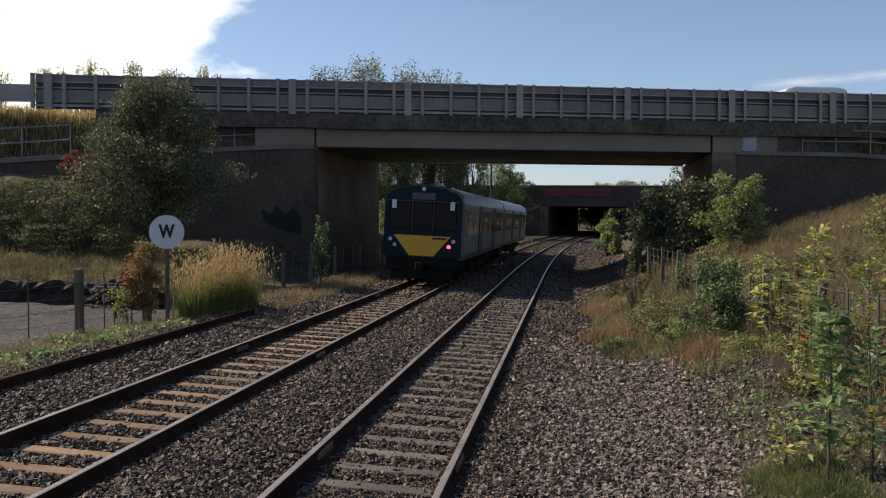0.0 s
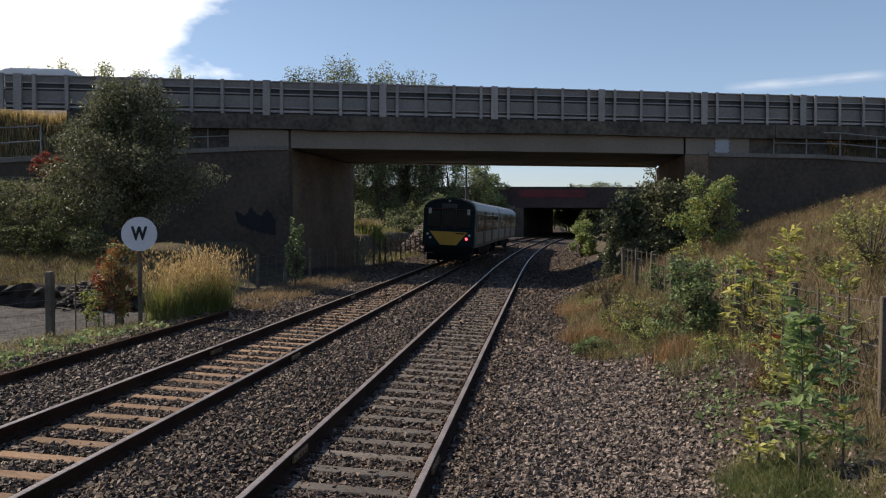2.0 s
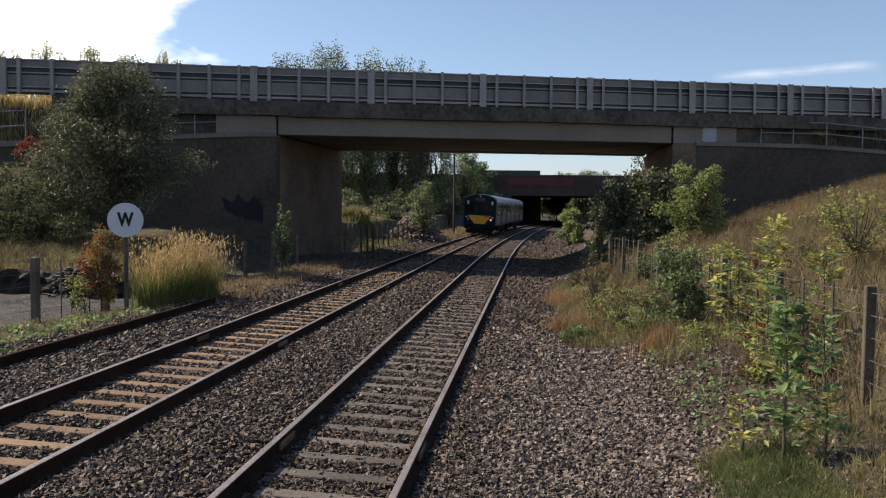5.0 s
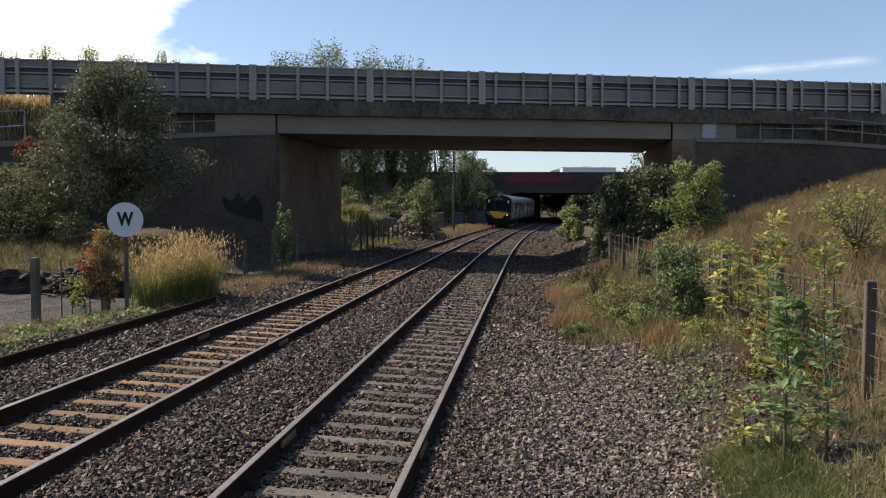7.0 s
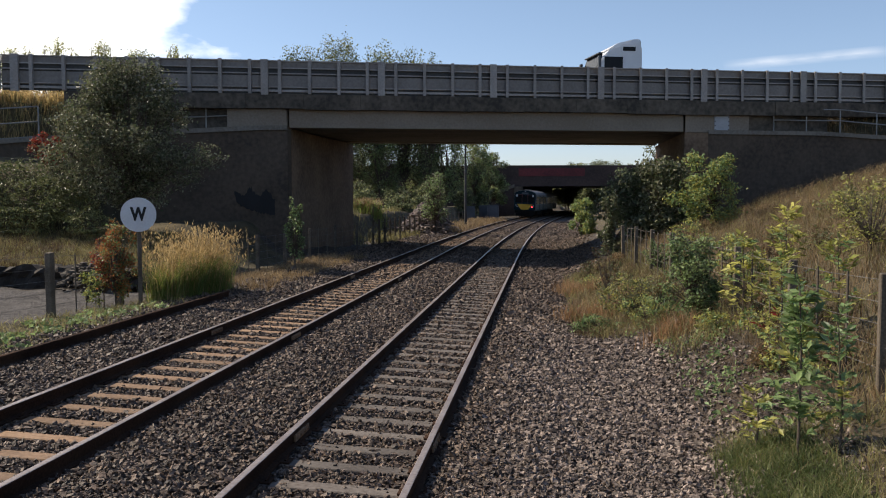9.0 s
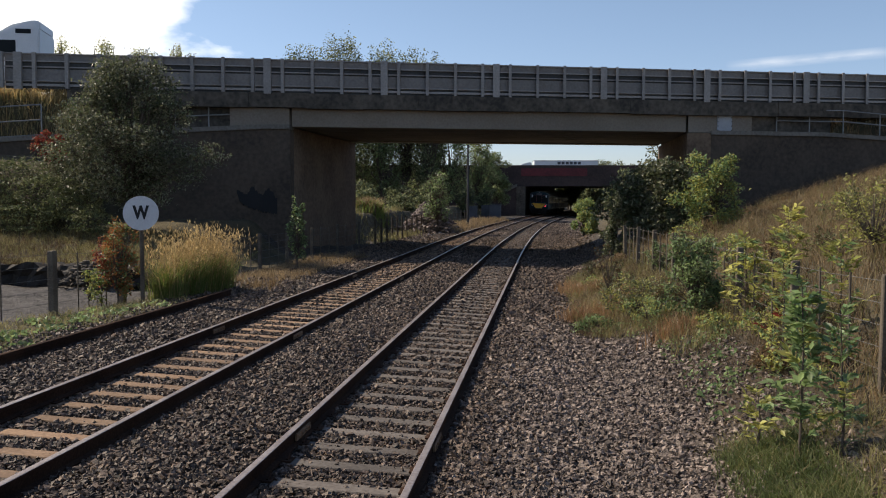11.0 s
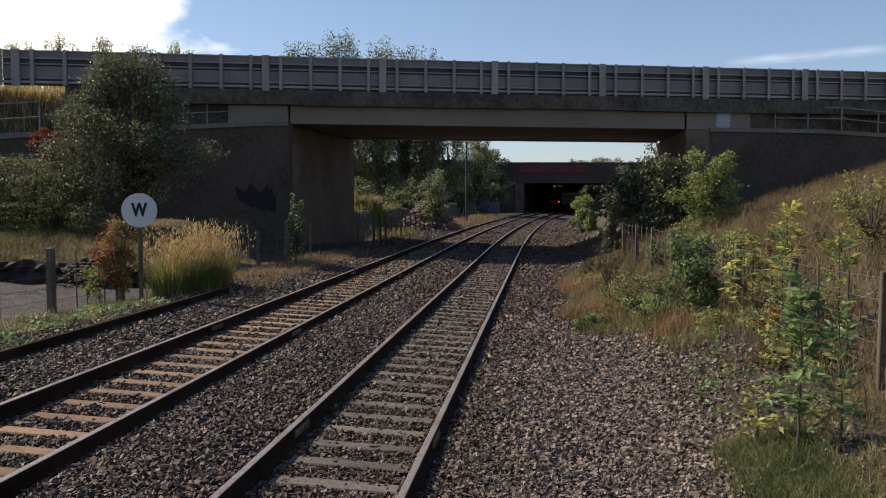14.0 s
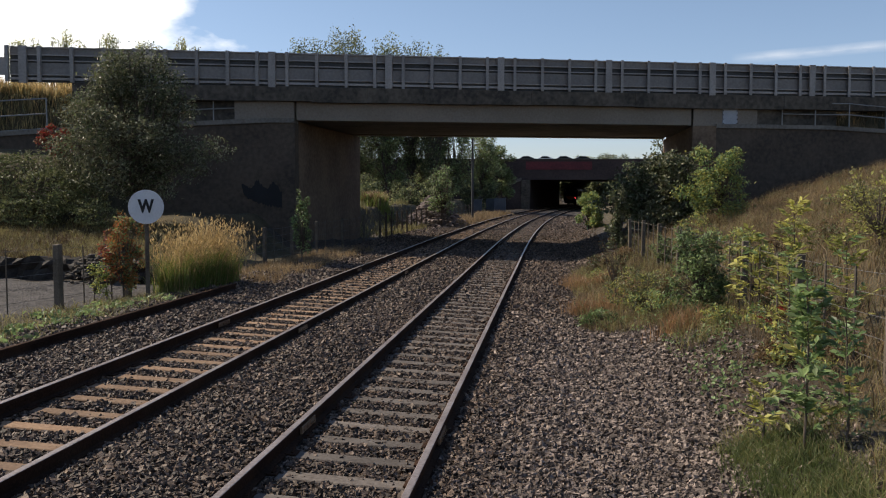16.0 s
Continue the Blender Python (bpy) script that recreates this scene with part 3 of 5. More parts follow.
def ballast():
    """Loose stones on the bed, thick where the camera passes nearest."""
    iv = np.array([(x, y, z) for x in (-1, 1) for y in (-1, 1) for z in (-1, 1)]) * 0.62
    fi = np.array([(0, 1, 3), (0, 3, 2), (4, 6, 7), (4, 7, 5), (0, 4, 5), (0, 5, 1), (2, 3, 7), (2, 7, 6), (0, 2, 6), (0, 6, 4), (1, 5, 7), (1, 7, 3)])
    packs = []
    for y0, y1, dens, size in ((5.5, 9, 1350, 0.0205), (9, 14, 1000, 0.0225), (14, 20, 600, 0.026), (20, 34, 240, 0.033), (34, 64, 120, 0.037), (64, 110, 40, 0.05)):
        x0, x1 = -9.0, 3.0
        n = int((x1 - x0) * (y1 - y0) * dens)
        p = scatter(n, x0, x1, y0, y1)
        e = gravel_edge(p[:, 1])
        spill = (p[:, 0] < e + 1.2) & (p[:, 1] < 16) & (rng.random(n) < 0.16)
        keep = ((p[:, 0] < e + rng.normal(size=n) * 0.35) | spill) & (p[:, 0] > -8.7 + rng.normal(size=n) * 0.25)
        keep &= p[:, 0] > -0.62 * p[:, 1] - 1.0
        p[:, 0] += dx(p[:, 1])
        for s in (-1.212, -2.717, -4.568, -6.073, -7.82):
            keep &= np.abs(p[:, 0] - dx(p[:, 1]) - s) > 0.085
        p = p[keep]
        # thin on the sleepers, which lie bare in the four-foot
        for mid, start in ((-1.9645, 1.0), (-5.3205, 1.2)):
            ph = np.abs((p[:, 1] - start + 0.315) % 0.63 - 0.315)
            on = (ph < 0.125) & (np.abs(p[:, 0] - mid) < 0.72) & (rng.random(len(p)) < (0.93 if mid < -4 else 0.8))
            p = p[~on]
        z = ground_z(p[:, 0], p[:, 1]) + rng.uniform(-0.008, 0.036, len(p))
        packs.append((np.c_[p, z], size))
    both = ([[], [], 0], [[], [], 0])
    for p, size in packs:
        # the shoulder's stones are clean, those between the tracks browned with rust
        pale = (p[:, 0] - dx(p[:, 1]) + rng.normal(size=len(p)) * 0.35 > -0.55) & (p[:, 1] < 19 + rng.normal(size=len(p)) * 2.5)
        for out, q in ((both[0], p[~pale]), (both[1], p[pale])):
            n = len(q)
            nn = rng.normal(size=(n, 3)) * 0.5 + np.array([0, 0, 1.0])      # chips lie flattish, each tilted its own way
            nn /= np.linalg.norm(nn, axis=1)[:, None]
            s = np.cross(nn, rng.normal(size=(n, 3)))
            s /= np.linalg.norm(s, axis=1)[:, None]
            a = np.cross(nn, s)
            r = size * np.clip(np.exp(rng.normal(size=n) * 0.36), 0.4, 2.0)
            sc = np.stack([r * rng.uniform(0.9, 1.6, n), r * rng.uniform(0.7, 1.1, n), r * rng.uniform(0.4, 0.8, n)], 1)
            lv = iv[None] + 0.42 * rng.uniform(-1, 1, (n, 8, 3))
            w = lv[:, :, 0:1] * (s * sc[:, 0:1])[:, None] + lv[:, :, 1:2] * (a * sc[:, 1:2])[:, None] + lv[:, :, 2:3] * (nn * sc[:, 2:3])[:, None] + q[:, None]
            out[0].append(w.reshape(-1, 3))
            out[1].append((np.arange(n)[:, None, None] * 8 + fi[None]).reshape(-1, 3) + out[2])
            out[2] += n * 8
    for (v, f, _), m, label in zip(both, (STONE, STONE_PALE), ("loose brown rust-stained crushed ballast between the rails", "loose pale grey crushed granite on the ballast shoulder")):
        tagged(arrays("ballast_stones", np.concatenate(v), np.concatenate(f), m), label, "ballast", kind="stuff")


ballast()


# ---- road bridge ----
Z_SOFFIT, Z_FASCIA, Z_EDGE, Z_PAR = 5.785, 6.60, 7.22, 8.70


def bbox(bm, u0, u1, w0, w1, z0, z1):
    return box(bm, u0, u1, w0, w1, z0, z1, f=bp)


def road_bridge():
    b = empty("road_bridge", (0, 0, 0))
    part("fascia_beam", bbox(B(), 0.05, SPAN - 0.05, 0.05, 0.9, Z_SOFFIT, Z_FASCIA), CONCRETE_BEAM, b, "smooth pale concrete edge beam")
    for k in range(6):
        part("deck_beam", bbox(B(), -0.3, SPAN + 0.3, 1.0 + k * 1.45, 2.35 + k * 1.45, Z_SOFFIT + 0.03, Z_FASCIA), CONCRETE, b)
    part("fascia_beam", bbox(B(), 0.05, SPAN - 0.05, DECK - 0.85, DECK, Z_SOFFIT, Z_FASCIA), CONCRETE_BEAM, b)
    part("deck_slab", bbox(B(), -4, SPAN + 4, -0.1, DECK + 0.1, Z_FASCIA + 0.004, Z_FASCIA + 0.25), CONCRETE_DIRTY, b)
    for i in range(22):      # cast edge in short lengths, chipped and uneven
        u0 = -9.2 + i * 2.5
        j = rng.normal() * 0.012
        bm = bbox(B(), u0, u0 + 2.49, -0.32 + j, 0.35, Z_FASCIA - 0.02 + rng.normal() * 0.02, Z_EDGE + rng.normal() * 0.012)
        part("edge_beam", bm, CONCRETE_DIRTY, b, "rough dark weathered concrete edge of the deck")
    part("edge_beam", bbox(B(), -26, SPAN + 20, DECK - 0.35, DECK + 0.3, Z_FASCIA - 0.02, Z_EDGE), CONCRETE_DIRTY, b)
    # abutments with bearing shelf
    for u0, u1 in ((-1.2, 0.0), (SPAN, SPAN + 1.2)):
        part("abutment", box(B(), u0, u1, 0.502 if u0 < 0 else -0.1, DECK, -0.6, Z_SOFFIT - 0.05, f=lambda u, w, z: bp(u + (0.045 * w if u0 < 0 else 0.0), w, z)), ABUTMENT_LIT, b, "brown stained concrete abutment wall in a sunlit tone")
        part("bank_seat", bbox(B(), u0 - (0.6 if u0 < 0 else -0.15), u1 - (0.15 if u0 < 0 else -0.6), 0.02, DECK - 0.02, Z_SOFFIT - 0.046, Z_FASCIA), CONCRETE, b)
    # cheek blocks at the beam's ends
    part("cheek_block", bbox(B(), -2.6, -0.04, -0.05, 0.5, Z_SOFFIT - 0.02, Z_FASCIA - 0.03), CONCRETE_BEAM, b)
    part("cheek_block", bbox(B(), SPAN + 0.04, SPAN + 3.3, -0.05, 0.5, Z_SOFFIT - 0.02, Z_FASCIA - 0.03), CONCRETE_BEAM, b)
    # low wall behind each walkway
    part("back_wall", bbox(B(), -9.2, -2.6, 0.1, 0.5, 5.4, Z_FASCIA), CONCRETE_DIRTY, b)
    part("back_wall", bbox(B(), SPAN + 3.3, SPAN + 7.5, 0.1, 0.5, 5.4, Z_FASCIA), CONCRETE_DIRTY, b)
    # splayed wing walls with a coping
    for us in ((0.0, -1.2, -4, -8, -12, -16, -20, -24, -32), (SPAN + 1.2, SPAN + 4, SPAN + 7, SPAN + 10, SPAN + 14, SPAN + 18, SPAN + 24, SPAN + 32)):
        for u0, u1 in zip(us, us[1:]):
            def lay(u, w, z):
                k = (u - u0) / (u1 - u0)
                wl0, wl1 = float(wall_line(u0)), float(wall_line(u1))
                t0, t1 = float(wall_top(u0)), float(wall_top(u1))
                return bp(u, w + wl0 + k * (wl1 - wl0), z if z < 0 else z + t0 + k * (t1 - t0))
            lo, hi = min(u0, u1), max(u0, u1)
            wall, cope = B(), B()
            box(wall, lo, hi, 0.0, 0.6, -0.6, 0.0, f=lambda u, w, z: lay(u, w, -0.6 if z < -0.3 else 0.0 - 0.0))
            box(cope, lo, hi, -0.09, 0.66, 0.004, 0.2, f=lay)
            part("wing_wall", wall, ABUTMENT, b, "brown stained concrete wing wall in a shade tone")
            part("coping", cope, CONCRETE, b)
    # parapets: sheets behind three rails, posts, and wider posts where panels meet
    for w, sg in ((-0.12, -1), (DECK + 0.1, 1)):
        pp = part("parapet", bbox(B(), -11.75, SPAN + 24, w - 0.015, w + 0.015, Z_EDGE + 0.28, Z_PAR - 0.66), PARAPET_SHEET, b, "grey steel parapet sheeting")
        # Dark backing sheet added to paint the shade in gaps between the rails.
        part("upper_sheet", bbox(B(), -11.75, SPAN + 24, w + 0.03, w + 0.05, Z_EDGE + 0.01, Z_PAR - 0.02), PARAPET_DARK, pp, "recessed backing sheet, dark for the shade in the gaps")
        part("upper_sheet", bbox(B(), -11.75, SPAN + 24, w - 0.005, w + 0.02, Z_PAR - 0.34, Z_PAR - 0.06), PARAPET_SHEET, pp)
        for z0, z1, m in ((Z_PAR - 0.05, Z_PAR, PARAPET), (Z_PAR - 0.36, Z_PAR - 0.31, PARAPET), (Z_PAR - 0.60, Z_PAR - 0.545, PARAPET), (Z_EDGE + 0.30, Z_EDGE + 0.34, PARAPET), (Z_EDGE + 0.10, Z_EDGE + 0.2, PARAPET)):
            part("parapet_rail", bbox(B(), -11.75, SPAN + 24, w + sg * 0.05 - 0.03, w + sg * 0.05 + 0.03, z0, z1), m, pp)
        if sg < 0:
            for k in range(-3, 9):
                for off, half in ((0.0, 0.155), (0.65, 0.065), (1.95, 0.065), (3.24, 0.065), (4.5, 0.065)):
                    u = -0.9 + k * 5.13 + off
                    if -11.9 < u < SPAN + 24:
                        part("parapet_post", bbox(B(), u - half, u + half, w - 0.2, w - 0.085, Z_EDGE - (0.04 if half > 0.1 else -0.01), Z_PAR + 0.02), PARAPET, pp)
    # lower flared barrier at the end of the parapet
    bm = B()
    for k in range(5):
        z1 = Z_PAR - 0.45 - 0.1 * k
        bbox(bm, -13.8 - k * 2, -11.85 - k * 2, -0.14, -0.08, z1 - 0.75, z1)
    part("barrier_end", bm, PARAPET, b, "lower sloping end of the steel parapet")
    tagged(b, "concrete road bridge with grey steel parapets over the railway", "bridge", "bridges over the line")


road_bridge()


def notice():
    n = empty("notice_board", bp(20.58, -0.06, Z_SOFFIT))
    bm = B()
    box(bm, -0.38, 0.38, -0.03, 0.0, 0.02, 0.86, bevel=0.006)
    p = part("plate", bm, PLATE_GREY, n, "blue-grey metal plate")
    for x in (-0.35, 0.35):
        for z in (0.1, 0.3, 0.5, 0.7):
            part("bolt", rod(B(), (x, -0.045, z), (x, -0.03, z), 0.025, sides=8), RUST, p)
    n.rotation_euler = (0, 0, radians(16.08))
    tagged(n, "small weathered blue-grey plate fixed to the bridge end", "notice")


notice()


def wall_patch():
    """Ragged black patch on the wall beside the line."""
    bm = B()
    r = random.Random(5)
    cx, cz, n = -1.42, 2.5, 40
    low = [(-0.85 + 1.7 * i / n, 0.12 - 0.75 * (i / n) ** 0.5 + r.uniform(-0.06, 0.05) + (0.2 if i < 2 else 0)) for i in range(n + 1)]
    high = [(-0.85 + 1.7 * i / n, 0.40 + 0.1 * math.sin(i * 0.42 + 1) + r.uniform(-0.07, 0.06) + (0.14 if 12 < i < 18 else 0) - (0.22 if i > 37 else 0)) for i in range(n + 1)]
    lo = [bm.verts.new(bp(cx + a, min(-0.1, float(wall_line(cx + a))) - 0.035, cz + c)) for a, c in low]
    hi = [bm.verts.new(bp(cx + a, min(-0.1, float(wall_line(cx + a))) - 0.035, cz + c)) for a, c in high]
    for i in range(n):
        bm.faces.new((lo[i], lo[i + 1], hi[i + 1], hi[i]))
    ob = part("black_patch", bm, BLACK)
    tagged(ob, "ragged black patch on the concrete wall", "paint patch")


wall_patch()


def handrail(points, label, height=1.05, rails=2):
    """Tubular handrail along points of the wall's top."""
    h = empty("handrail", points[0])
    o = Vector(points[0])
    pts = [Vector(p) - o for p in points]
    for p in pts:
        part("post", rod(B(), p, p + Vector((0, 0, height)), 0.032), GALV, h)
    for k in range(rails):
        z = height * (1 - 0.48 * k)
        part("rail", tube(B(), [p + Vector((0, 0, z)) for p in pts], 0.03, 8), GALV, h)
    tagged(h, label, "handrail", "handrails on the wing walls")


def wall_points(us):
    return [bp(u, float(wall_line(u)) + 0.3, float(wall_top(u)) + 0.18) for u in us]


handrail(wall_points((-0.8, -2.1, -3.5, -4.85, -6.2, -7.6)), "dull grey tubular handrail on the concrete wing wall")
handrail(wall_points((-10, -11.8, -13.6, -15.4, -17.2, -19, -21)), "dull tubular handrail above the bramble slope", height=1.3, rails=3)
handrail(wall_points([SPAN + k for k in (4.6, 6.3, 8.0, 9.8, 11.6, 13.4, 15.2, 17)]), "grey tubular handrail stepping down the wing wall", height=1.1)


# ---- far bridge ----
def far_bridge():
    fb = empty("road_bridge", (0, 0, 0))
    X0, X1, Y = -3.5, 14.5, 133.0

    def fx(x, y, z):
        return (x + 0.085 * (y - Y), y + 0.12 * x, z)

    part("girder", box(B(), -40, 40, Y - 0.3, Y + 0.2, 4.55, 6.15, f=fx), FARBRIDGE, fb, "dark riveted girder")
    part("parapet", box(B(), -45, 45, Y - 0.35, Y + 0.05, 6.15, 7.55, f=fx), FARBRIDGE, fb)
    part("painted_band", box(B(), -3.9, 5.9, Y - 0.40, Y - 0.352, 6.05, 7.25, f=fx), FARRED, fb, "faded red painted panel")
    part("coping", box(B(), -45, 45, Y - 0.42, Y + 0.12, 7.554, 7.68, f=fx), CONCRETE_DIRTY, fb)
    # Pale to bounce light inside; lengthened unseen to keep sun off the coaches.
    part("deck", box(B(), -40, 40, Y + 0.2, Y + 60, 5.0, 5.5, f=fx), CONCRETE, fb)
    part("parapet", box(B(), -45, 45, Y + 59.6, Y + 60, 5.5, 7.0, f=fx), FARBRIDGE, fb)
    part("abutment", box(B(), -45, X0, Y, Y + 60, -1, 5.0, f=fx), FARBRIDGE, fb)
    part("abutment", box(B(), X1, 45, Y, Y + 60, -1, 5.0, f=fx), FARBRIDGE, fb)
    part("pier", box(B(), X0 - 1.0, X0 + 0.3, Y - 1.4, Y - 0.45, -1, 4.5, bevel=0.05, f=fx), CONCRETE_DIRTY, fb, "stained concrete pier of the far bridge")
    wing, cap = B(), B()
    box(wing, X0 - 8.0, X0 - 1.02, Y - 1.2, Y - 0.6, -1, 0.0, f=lambda x, y, z: fx(x, y, z if z < -0.5 else 4.4 + (x - X0 + 1.0) * 0.42))
    box(cap, X0 - 8.0, X0 - 1.02, Y - 1.35, Y - 0.5, 0.01, 0.45, f=lambda x, y, z: fx(x, y, z + 4.4 + (x - X0 + 1.0) * 0.42))
    part("wing_wall", wing, FARBRIDGE, fb, "dark brick wing wall of the far bridge")
    part("coping", cap, CONCRETE, fb)
    tagged(fb, "dark brick and girder bridge with a red painted parapet", "bridge", "bridges over the line")


far_bridge()


# ---- fences and signs ----
def wire_fence(points, height, label, wires=5, square=0.055):
    f = empty("wire_fence", points[0])
    o = Vector(points[0])
    pts = [Vector(p) - o for p in points]
    r = random.Random(3)
    tops = []
    for p in pts:
        bm = B()
        box(bm, -square, square, -square, square, -0.35, height, bevel=0.012)
        q = part("post", bm, WOOD, f)
        q.matrix_local = Matrix.Translation(p) @ pose(0, 0, 0, r.uniform(-2, 2), r.uniform(-1.5, 1.5), r.uniform(-8, 8))
        tops.append(p)
    for k in range(wires):
        z = height * (0.18 + 0.76 * k / max(1, wires - 1))
        line = []
        for a, c in zip(tops, tops[1:]):
            line += [a + Vector((0, 0, z)), (a + c) / 2 + Vector((0, 0, z - 0.015))]
        part("wire", tube(B(), line + [tops[-1] + Vector((0, 0, z))], 0.0038), WIRE, f)
    for a, c in zip(tops, tops[1:]):
        for t in (0.33, 0.66):
            p = a.lerp(c, t)
            part("dropper", rod(B(), p + Vector((0, 0, -0.1)), p + Vector((0, 0, height * 0.97)), 0.016, sides=5), WOOD, f)
    tagged(f, label, "fence", "lineside fences")


fence_r = [(3.75 - (y - 6.8) * 0.04, y) for y in np.arange(6.8, 33, 3.1)]
wire_fence([(x, y, float(ground_z(x, y)) + 0.02) for x, y in fence_r], 1.28, "post and wire fence with weathered timber posts")
wire_fence([(x, y, float(ground_z(x, y)) + 0.02) for x, y in ((-11.1, 13.2), (-10.55, 17.7), (-10.6, 20.9))], 1.38, "leaning timber post and wire fence beside a path", square=0.075)
wire_fence([(x, y, float(ground_z(x, y)) + 0.02) for x, y in ((-9.3, 25.0), (-9.4, 28.0), (-9.4, 31.0), (-9.3, 34.0), (-9.2, 38.0), (-9.1, 42.0))], 1.3, "old post and wire fence in front of the abutment")


def paling(points, label):
    f = empty("paling_fence", points[0])
    o = Vector(points[0])
    for a, c in zip(points, points[1:]):
        a, c = Vector(a) - o, Vector(c) - o
        n = 3
        for i in range(n):
            p = a.lerp(c, i / n)
            bm = B()
            box(bm, p.x - 0.05, p.x + 0.05, p.y - 0.05, p.y + 0.05, p.z - 0.2, p.z + 1.35, bevel=0.01)
            part("post", bm, WOOD, f)
        for z in (0.3, 0.75, 1.2):
            part("wire", rod(B(), a + Vector((0, 0, z)), c + Vector((0, 0, z)), 0.008, sides=4), WIRE, f)
    tagged(f, label, "fence", "lineside fences")


pl = [(-9.1 + float(dx(y)) * 0.9, y, float(ground_z(-9.1 + float(dx(y)) * 0.9, y))) for y in (46, 51, 56, 62, 68, 75, 82, 90)]
paling(pl, "row of dark upright fence posts beyond the bridge")


def whistle_board():
    w = empty("whistle_board", (-9.25, 19.2, float(ground_z(-9.25, 19.2))))
    zc = 2.24 - w.location.z
    bm = B()
    box(bm, -0.045, 0.045, 0.03, 0.11, -0.3, zc + 0.3, bevel=0.01)
    part("post", bm, WOOD, w, "grey weathered post")
    bm = B()
    bmesh.ops.create_cone(bm, cap_ends=True, segments=48, radius1=0.392, radius2=0.392, depth=0.03)
    bmesh.ops.transform(bm, matrix=pose(0, 0, zc, 90, 0, 0), verts=bm.verts)
    disc = part("disc", bm, SIGN_WHITE, w, "round off-white enamel disc")
    cu = bpy.data.curves.new("letter", "FONT")
    cu.body, cu.size, cu.align_x, cu.align_y, cu.extrude, cu.offset = "W", 0.37, "CENTER", "CENTER", 0.004, 0.016
    lo = new("letter", cu)
    dg = bpy.context.evaluated_depsgraph_get()
    me = bpy.data.meshes.new_from_object(lo.evaluated_get(dg))
    bpy.data.objects.remove(lo)
    me.transform(Matrix.Diagonal((0.84, 1.12, 1, 1)))
    me.materials.clear()
    me.materials.append(BLACK)
    t = link("letter", me, disc, "black capital letter W")
    t.matrix_local = pose(0, -0.02, zc, 90, 0, 0)
    w.rotation_euler = (0, 0, radians(20))
    tagged(w, "round white whistle board lettered W on a post", "railway sign")


whistle_board()


def pole_and_cabinets():
    p = empty("lamp_pole", (-6.76, 75.0, 0.2))
    part("shaft", rod(B(), (0, 0, 0), (0, 0, 6.9), 0.11, 0.08, sides=10), PARAPET_DARK, p)
    part("collar", rod(B(), (0, 0, 6.9), (0, 0, 7.0), 0.11, 0.11, sides=10), PARAPET_DARK, p)
    tagged(p, "plain grey steel pole beside the line", "pole")
    for x, y, w in ((-6.1, 104.0, 1.3), (-7.4, 106.0, 1.0), (-8.7, 102.0, 1.2)):
        c = empty("trackside_cabinet", (x, y, float(ground_z(x, y)) - 0.03))
        bm = B()
        box(bm, -w / 2, w / 2, -0.35, 0.35, 0.12, 1.75, bevel=0.02)
        part("body", bm, GREY_BOX, c)
        bm = B()
        box(bm, -w / 2 - 0.05, w / 2 + 0.05, -0.42, 0.42, 1.75, 1.83, bevel=0.015)
        part("lid", bm, GREY_BOX, c)
        bm = B()
        box(bm, -w / 2, w / 2, -0.38, 0.38, 0.0, 0.12)
        part("plinth", bm, CONCRETE, c)
        tagged(c, "grey steel trackside equipment cabinet", "cabinet", "trackside cabinets")


pole_and_cabinets()


# ---- plants ----
def woody(parent, base, blobs, r, n=9, seed=1):
    """A tapered trunk with limbs that reach into the crown's masses."""
    rr = random.Random(seed)
    bm = B()
    o = Vector(base)
    heart = Vector(np.mean(np.array(blobs)[:, :3], axis=0))
    fork = Vector((0, 0, max(0.15, (heart.z - o.z) * 0.35)))
    rod(bm, (0, 0, -0.2), fork, r, r * 0.75, sides=7)
    for i in range(n):
        bl = blobs[i % len(blobs)]
        tip = Vector(bl[:3]) - o + Vector((rr.uniform(-0.6, 0.6) * bl[3], rr.uniform(-0.6, 0.6) * bl[4], rr.uniform(-0.1, 0.8) * bl[5]))
        mid_ = fork.lerp(tip, 0.5) + Vector((rr.uniform(-0.1, 0.1), rr.uniform(-0.1, 0.1), 0.05)) * tip.length * 0.5
        rod(bm, fork, mid_, r * 0.55, r * 0.32, sides=5)
        rod(bm, mid_, tip, r * 0.32, r * 0.08, sides=5)
        for k in range(3):
            a = mid_.lerp(tip, rr.uniform(0.1, 0.8))
            rod(bm, a, a + Vector((rr.uniform(-1, 1) * bl[3], rr.uniform(-1, 1) * bl[4], rr.uniform(-0.2, 0.9) * bl[5])) * 0.6, r * 0.16, r * 0.04, sides=4)
    return part("trunk", bm, BARK, parent)


def shrub(name, base, blobs, n, size, material, label, category, second=None, share=0.2, r=0.06, up=0.2, slim=0.5, shell=0.5, group="", seed=1):
    base = (base[0], base[1], float(ground_z(base[0], base[1])) if len(base) < 3 else base[2])
    t = empty(name, base)
    woody(t, base, blobs, r, seed=seed, n=max(6, len(blobs) * 2))
    n2 = int(n * share) if second else 0
    for m, k in ((material, n - n2), (second, n2)):
        if m and k:
            v, f = leaf_points(blob_points(k, blobs, shell) - np.array(base), size, up, slim)
            part_ob = arrays("crown", v, f, m, t)
    tagged(t, label, category, group)
    return t


